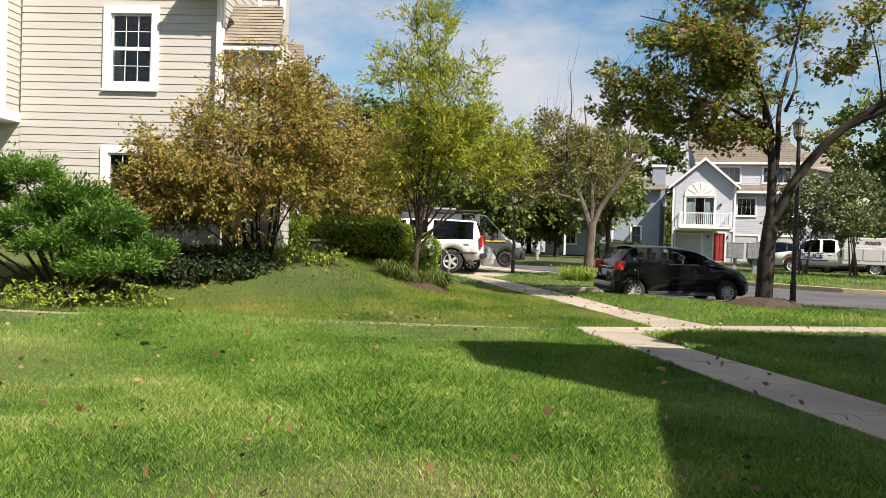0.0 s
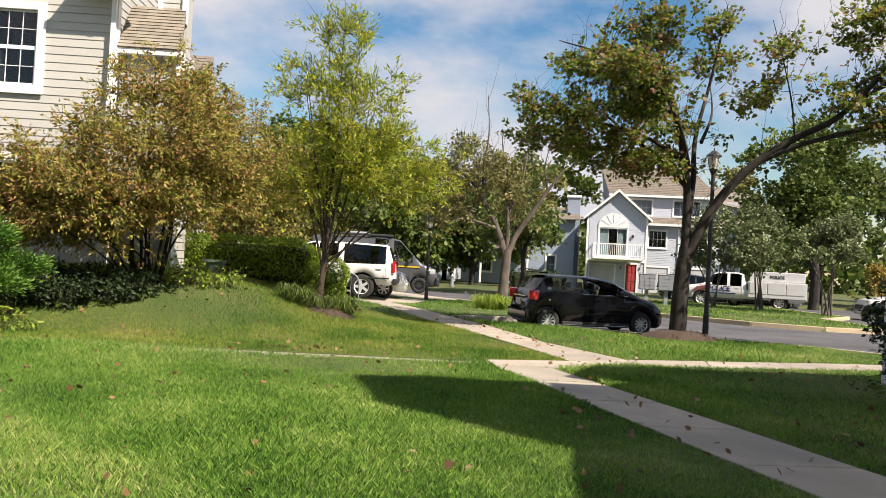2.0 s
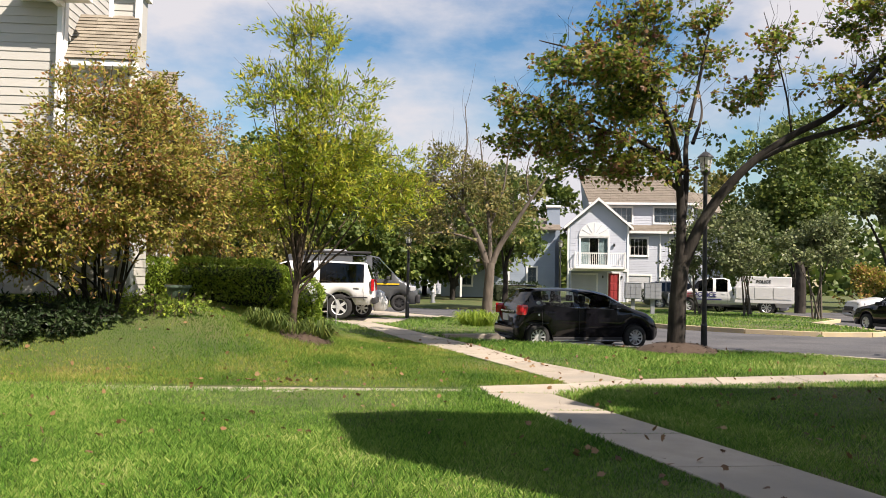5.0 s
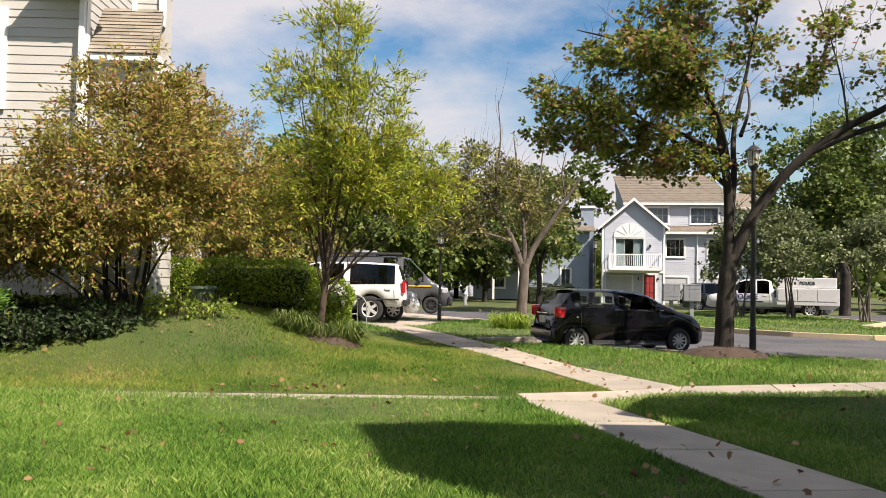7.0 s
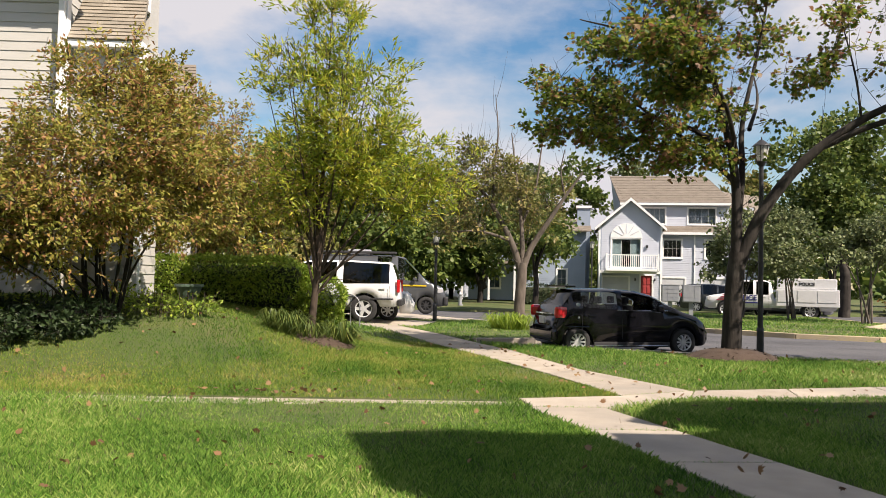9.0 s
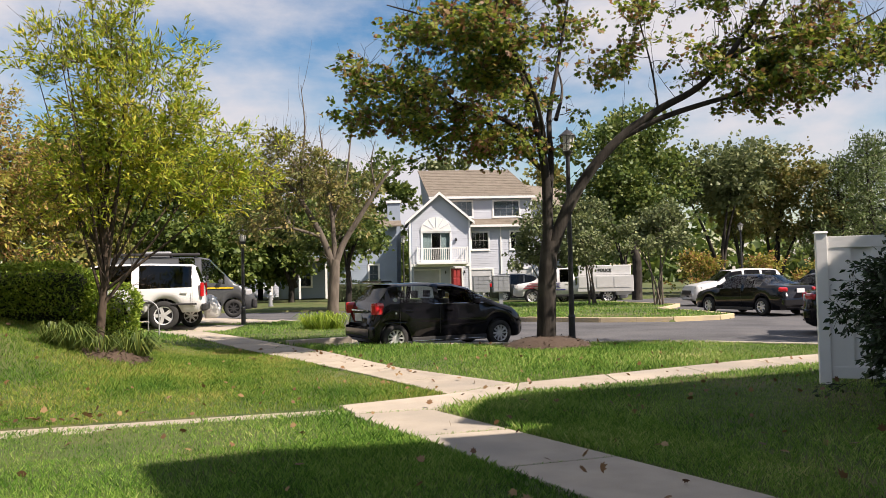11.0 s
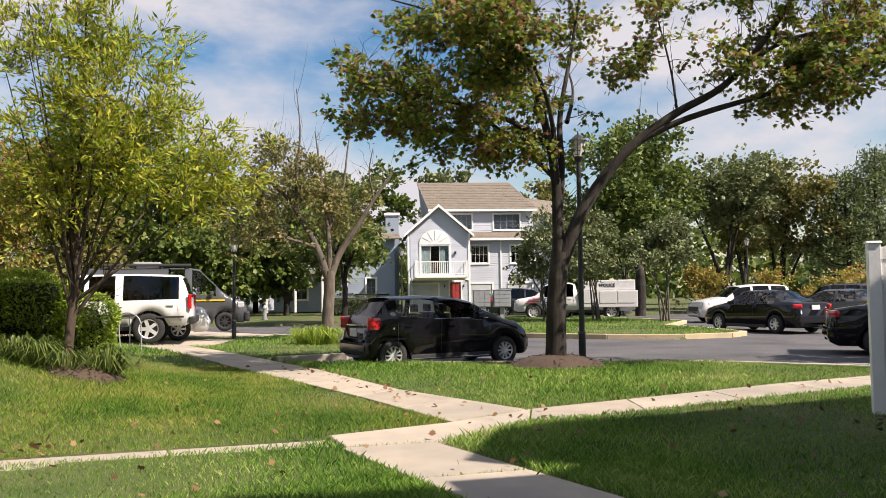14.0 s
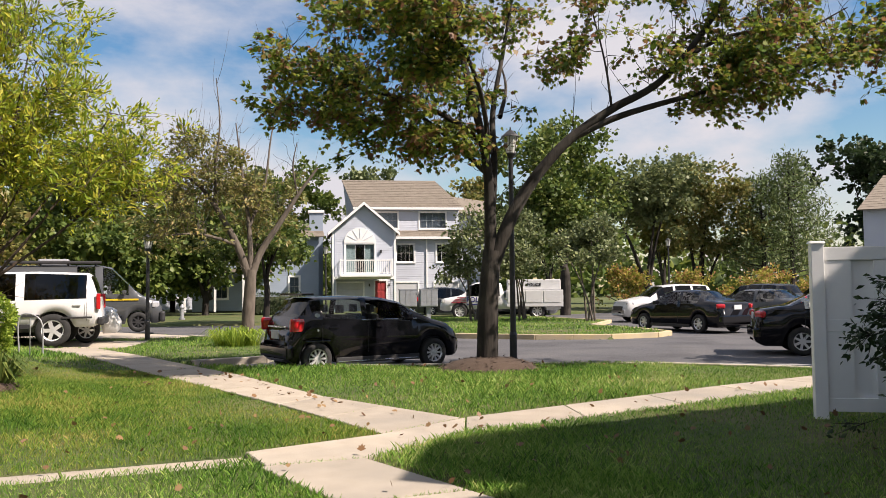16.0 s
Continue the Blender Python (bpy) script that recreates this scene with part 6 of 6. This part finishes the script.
# unseen row added behind the walker to darken car reflections and cut sky fill
bk = root("added_back_row", pose(0, 0, 0), "plain cream house row, unseen, added to darken reflections", "house")
boxp("wall", -34, -28, 0, 3.6, -19, 7.4, M_CREAM, bk)
shingle_roof(bk, "roof", (-34.4, -18.6, 7.4), (4, -18.6, 7.4), (4, -23.5, 10.4), (-34.4, -23.5, 10.4), M_SHING2, 12, 30)
shingle_roof(bk, "roof", (-34.4, -28.4, 7.4), (4, -28.4, 7.4), (4, -23.5, 10.4), (-34.4, -23.5, 10.4), M_SHING2, 12, 30)

# white townhouse across the court
th = root("white_townhouse", pose(13.75, 56.85, 0.0, 0, 0, -12), "pale grey clapboard townhouse with arched window, balcony and red door", "house")
IDM = Matrix.Identity(4)
GW = 4.5
D1, G1, A1 = (3.08, 3.86, 0.05, 2.12), (0.35, 2.2, 0.05, 2.0), (0.95, 2.98, 2.65, 4.75)
clad_wall(th, IDM, 0.1, GW - 0.1, 0, 5.6, [A1, (0.3, 4.1, 0, 2.28)], M_LAV, 0.13, False, (GW / 2, 7.5))
for x in (0.0, GW - 0.14):
    boxp("corner_board", x, -0.04, 0, x + 0.14, 0.12, 5.65, M_WHITE, th)
boxp("entry_lintel", 0.14, -0.05, 2.26, GW - 0.14, 0.1, 2.46, M_WHITE, th)
clad_wall(th, pose(0, 0.9, 0), 0.2, GW - 0.2, 0, 2.3, [D1, G1], M_LAV, 0.13, False)
boxp("red_door", D1[0], 0.93, 0.05, D1[1], 0.99, D1[3], M_RED, th, 0.01, "red panelled front door")
for i in range(2):
    for j in range(3):
        boxp("door_panel", D1[0] + 0.1 + i * 0.33, 0.905, 0.2 + j * 0.65, D1[0] + 0.35 + i * 0.33, 0.935, 0.75 + j * 0.62, M_RED, th, 0.012)
for a, b in ((D1[0] - 0.1, D1[0]), (D1[1], D1[1] + 0.1)):
    boxp("door_casing", a, 0.84, 0, b, 0.95, D1[3] + 0.1, M_WHITE, th)
boxp("door_casing", D1[0], 0.84, D1[3], D1[1], 0.95, D1[3] + 0.1, M_WHITE, th)


def garage(x0, x1, y, h):
    g = boxp("garage_door", x0, y + 0.03, 0.03, x1, y + 0.08, h, M_GARAGE, th, 0.0, "grey panelled garage door")
    for i in range(4):
        boxp("door_section", x0 + 0.02, y + 0.012, 0.04 + i * h / 4, x1 - 0.02, y + 0.032, 0.02 + (i + 1) * h / 4, M_GARAGE, g, 0.01)
    for a, b, c, d in ((x0 - 0.12, x0, 0, h + 0.12), (x1, x1 + 0.12, 0, h + 0.12), (x0, x1, h, h + 0.12)):
        boxp("garage_casing", a, y - 0.04, c, b, y + 0.1, d, M_WHITE, th)


M_GARAGE = mat("garage_door_grey", (0.5, 0.51, 0.53), (0.44, 0.45, 0.47), 0.5, 2, 60, 0.05)
garage(G1[0], G1[1], 0.9, G1[3])
# balcony doors, fan light, balcony
window(th, IDM, A1[0], A1[1], A1[2] + 0.02, A1[3], 3, 1, 1, 0.1, True, False)
bm = bmesh.new()
n = 20
pts = [(1.965 + 1.12 * math.cos(a), 4.83 + 1.05 * math.sin(a)) for a in np.linspace(0, math.pi, n)]
f0 = [bm.verts.new((x, -0.06, z)) for x, z in pts]
f1 = [bm.verts.new((x, 0.05, z)) for x, z in pts]
bm.faces.new(f0)
for i in range(n - 1):
    bm.faces.new((f0[i], f0[i + 1], f1[i + 1], f1[i]))
fan = part("fan_panel", bm, M_WHITE, th, "white half-round fan panel")
for a in np.linspace(0, math.pi, 7)[1:-1]:
    V, F = tubes([(np.array([(1.965 + 0.3 * math.cos(a), -0.07, 4.86 + 0.28 * math.sin(a)), (1.965 + 1.05 * math.cos(a), -0.07, 4.86 + 0.98 * math.sin(a))]), np.array([0.02, 0.02]))], 6)
    soup("fan_rib", V, F, M_LAV, fan)
bal = part("balcony", box(bmesh.new(), 0.55, -1.0, 2.42, 4.2, 0.0, 2.58, 0.01), M_WHITE, th, "white balcony with turned railing")
for y0, x0, x1 in ((-0.98, 0.55, 4.2),):
    boxp("rail", x0, y0 - 0.03, 3.52, x1, y0 + 0.03, 3.6, M_WHITE, bal)
    boxp("rail", x0, y0 - 0.02, 2.68, x1, y0 + 0.02, 2.73, M_WHITE, bal)
    for i in range(27):
        x = x0 + 0.05 + i * (x1 - x0 - 0.1) / 26
        boxp("baluster", x - 0.018, y0 - 0.018, 2.7, x + 0.018, y0 + 0.018, 3.54, M_WHITE, bal)
for x in (0.58, 4.17):
    boxp("rail", x - 0.03, -0.95, 3.52, x + 0.03, 0, 3.6, M_WHITE, bal)
    for i in range(6):
        boxp("baluster", x - 0.018, -0.85 + i * 0.15, 2.6, x + 0.018, -0.82 + i * 0.15, 3.54, M_WHITE, bal)
    boxp("post", x - 0.05, -1.02, 2.45, x + 0.05, -0.92, 3.66, M_WHITE, bal)
bm = bmesh.new()
box(bm, 3.35, -0.12, 4.1, 3.5, -0.02, 4.32, 0.02)
part("wall_lantern", bm, M_BLACKM, th)
for x in (2.62, 4.02):
    boxp("wall_lantern", x, 0.78, 1.75, x + 0.1, 0.88, 1.95, M_BLACKM, th, 0.02)
# front gable roof
for s, xe in ((-1, -0.28), (1, GW + 0.28)):
    shingle_roof(th, "gable_roof", (xe, -0.35, 5.5), (xe, 6.0, 5.5), (GW / 2, 6.0, 7.72), (GW / 2, -0.35, 7.72), M_SHING2, 12, 20)
    a, b = Vector((xe, -0.38, 5.42)), Vector((GW / 2, -0.38, 7.64))
    bmr = bmesh.new()
    vs = [bmr.verts.new(v) for v in (a + Vector((0, 0, -0.1)), b + Vector((0, 0, -0.14)), b + Vector((0, 0, 0.08)), a + Vector((0, 0, 0.1)))]
    r = bmesh.ops.extrude_face_region(bmr, geom=[bmr.faces.new(vs)])
    bmesh.ops.translate(bmr, vec=(0, 0.1, 0), verts=[v for v in r["geom"] if isinstance(v, bmesh.types.BMVert)])
    part("rake_board", bmr, M_WHITE, th)
# main block behind, to the east
MY = 2.2
wins2 = [(4.75, 6.05, 3.55, 4.85), (7.75, 9.1, 3.55, 4.85)]
gar2 = [(4.65, 6.3, 0.0, 2.0), (7.6, 9.3, 0.0, 2.0)]
clad_wall(th, pose(0, MY, 0), GW - 0.2, 11.6, 0, 5.3, wins2 + gar2, M_LAV, 0.13, False)
for w in wins2:
    window(th, pose(0, MY, 0), *w, 4, 2, 1, 0.1)
for g in gar2:
    garage(g[0], g[1], MY, g[3])
wins3 = [(3.35, 4.95, 6.1, 7.3), (6.6, 8.6, 6.1, 7.3)]
clad_wall(th, pose(0, MY + 0.9, 0), 2.2, 9.6, 5.4, 7.55, wins3, M_LAV, 0.13, False)
for w in wins3:
    window(th, pose(0, MY + 0.9, 0), *w, 4, 2, 1, 0.09)
for x in (4.35, 6.95, 9.5, 11.5):
    boxp("downspout", x, MY - 0.08, 0, x + 0.09, MY, 5.3, M_WHITE, th)
boxp("eave_board", GW - 0.2, MY - 0.45, 5.22, 11.7, MY - 0.3, 5.4, M_WHITE, th)
shingle_roof(th, "skirt_roof", (GW - 0.2, MY - 0.4, 5.4), (11.7, MY - 0.4, 5.4), (11.7, MY + 0.95, 5.95), (GW - 0.2, MY + 0.95, 5.95), M_SHING2, 5, 20)
boxp("eave_board", 1.6, MY + 0.5, 7.48, 9.9, MY + 0.62, 7.66, M_WHITE, th)
shingle_roof(th, "main_roof", (1.6, MY + 0.5, 7.66), (9.9, MY + 0.5, 7.66), (8.4, 7.5, 10.3), (0.9, 7.5, 10.3), M_SHING2, 16, 26)
shingle_roof(th, "side_roof", (9.6, MY + 0.9, 7.3), (13.0, MY + 0.9, 6.6), (13.0, 7.5, 8.6), (8.4, 7.5, 9.2), M_SHING2, 14, 12)
boxp("main_body", 1.9, MY + 1.4, 0, 11.4, 12.5, 7.4, M_LAV, th)
# shaded side and chimney, their shade put in as blue-grey, and the set-back neighbour
soup("gable_end", [Vector(v) for v in ((1.7, MY + 0.9, 5.2), (1.7, 12.0, 5.2), (1.7, 12.0, 7.66), (1.0, 7.5, 10.2), (1.7, MY + 0.9, 7.66))], [(0, 1, 2, 3, 4)], M_BLUE_SHADE, th)
clad_wall(th, Matrix.Translation((0.02, 8.0, 0)) @ Matrix.Rotation(radians(-90), 4, "Z"), 0, 8.0, 0, 5.5, [], M_BLUE_SHADE, 0.14, False)
boxp("chimney", -1.6, 3.8, 0, -0.6, 4.8, 7.3, M_BLUE_SHADE, th, 0.01)
boxp("chimney_cap", -1.7, 3.7, 7.3, -0.5, 4.9, 7.5, M_WHITE, th, 0.02)

bl = root("blue_grey_house", pose(4.6, 60.5, 0.1, 0, 0, -10), "blue-grey clapboard townhouse in shade with a porch", "house")
wb = [(6.7, 7.4, 1.0, 2.4), (1.6, 2.4, 0.9, 2.4), (6.7, 7.4, 3.6, 5.0)]
clad_wall(bl, IDM, 0, 8.8, 0, 5.3, wb, M_BLUE_SHADE, 0.14, False)
for w in wb:
    window(bl, IDM, *w, 2, 2, 1, 0.1)
shingle_roof(bl, "roof", (-0.4, -0.5, 5.3), (9.2, -0.5, 5.3), (9.2, 5, 6.6), (-0.4, 5, 6.6), M_SHING2, 14, 26)
boxp("porch_roof", -0.5, -1.8, 2.7, 5.5, 0, 2.95, M_SHING2, bl, 0.02)
for x in (-0.3, 1.7, 3.6, 5.3):
    boxp("porch_post", x - 0.07, -1.7, 0, x + 0.07, -1.56, 2.7, M_WHITE, bl)
boxp("body", 0.05, 0.3, 0, 8.75, 9, 5.2, M_BLUE_SHADE, bl)

fh = root("far_townhouse", pose(53.0, 43.5, 0, 0, 0, -48), "far white townhouse behind the pines with dark roof", "house")
wf = [(1.0, 2.2, 4.9, 6.3), (4.0, 5.2, 4.9, 6.3), (1.0, 2.2, 1.2, 2.6), (4.0, 5.2, 1.2, 2.6)]
clad_wall(fh, IDM, -3, 14, 0, 7.0, wf, M_LAV, 0.14, False)
for w in wf:
    window(fh, IDM, *w, 2, 2, 1, 0.12)
shingle_roof(fh, "roof", (-3.4, -0.5, 7.0), (14.4, -0.5, 7.0), (13, 4.5, 10.0), (-1.5, 4.5, 10.0), M_SHING2, 14, 30)
boxp("body", -2.9, 0.3, 0, 13.9, 9, 6.9, M_LAV, fh)
boxp("porch_roof", 3.4, -1.6, 3.2, 9.5, 0, 3.5, M_DARK, fh, 0.02)
wh = root("white_house_far", pose(-2.0, 76.0, 0, 0, 0, -8), "white house glimpsed between the trees", "house")
clad_wall(wh, IDM, 0, 8, 0, 5.0, [(2, 3, 1, 2.4), (6, 7, 1, 2.4)], M_LAV, 0.16, False)
for x in (2, 6):
    window(wh, IDM, x, x + 1, 1, 2.4, 2, 2, 1, 0.1)
shingle_roof(wh, "roof", (-0.4, -0.4, 5.0), (8.4, -0.4, 5.0), (8.4, 5, 8), (-0.4, 5, 8), M_SHING2, 12, 30)
boxp("body", 0.1, 0.3, 0, 7.9, 9, 4.9, M_LAV, wh)

# small things by the houses
def planter(x, y, label):
    t = root("plant_pot", pose(x, y, gz(x, y)), label, "pot")
    bm = bmesh.new()
    cyl(bm, 0.16, 0.24, 0, 0.26, 20)
    cyl(bm, 0.27, 0.27, 0.26, 0.31, 20)
    part("pot", bm, mat("green_glazed_pot", (0.11, 0.16, 0.12), (0.08, 0.12, 0.09), 0.4, 6, 60, 0.1), t)
    bm = bmesh.new()
    cyl(bm, 0.225, 0.225, 0.285, 0.312, 20)
    part("soil", bm, M_MULCH, t)


planter(-3.75, 13.9, "dark green plant pot beside the hedge")
hyd = root("fire_hydrant", pose(3.2, 46.0, 0), "small pale fire hydrant across the street", "hydrant")
bm = bmesh.new()
cyl(bm, 0.16, 0.16, 0, 0.08, 14)
cyl(bm, 0.11, 0.11, 0.08, 0.6, 14)
cyl(bm, 0.14, 0.14, 0.6, 0.66, 14)
cyl(bm, 0.12, 0.03, 0.66, 0.82, 14)
part("barrel", bm, M_GREYM, hyd)
for s in (-1, 1):
    bm = bmesh.new()
    cyl(bm, 0.05, 0.05, 0.08, 0.18, 10, Matrix.Translation((0, 0, 0.5)) @ Matrix.Rotation(radians(90 * s), 4, "Y"))
    part("nozzle", bm, M_GREYM, hyd)
clipped("dark_hedge", (9.4, 52.5, 0), 3.6, 1.2, 1.3, "dark clipped hedge before the blue-grey house", 1800, 0.16, L_DARK)
clipped("dark_hedge", (19.2, 54.0, 0), 1.2, 1.0, 1.1, "dark clipped bush between the garages", 900, 0.14, L_DARK)
# parking line
bm = bmesh.new()
box(bm, -2.2, -0.05, 0, 2.2, 0.05, 0.004)
tagged(part("parking_line", bm, M_PAINT), "faded white parking line on the asphalt", "road marking", kind="structure").matrix_world = pose(12.7, 13.2, -0.117, 0, 0, -32)
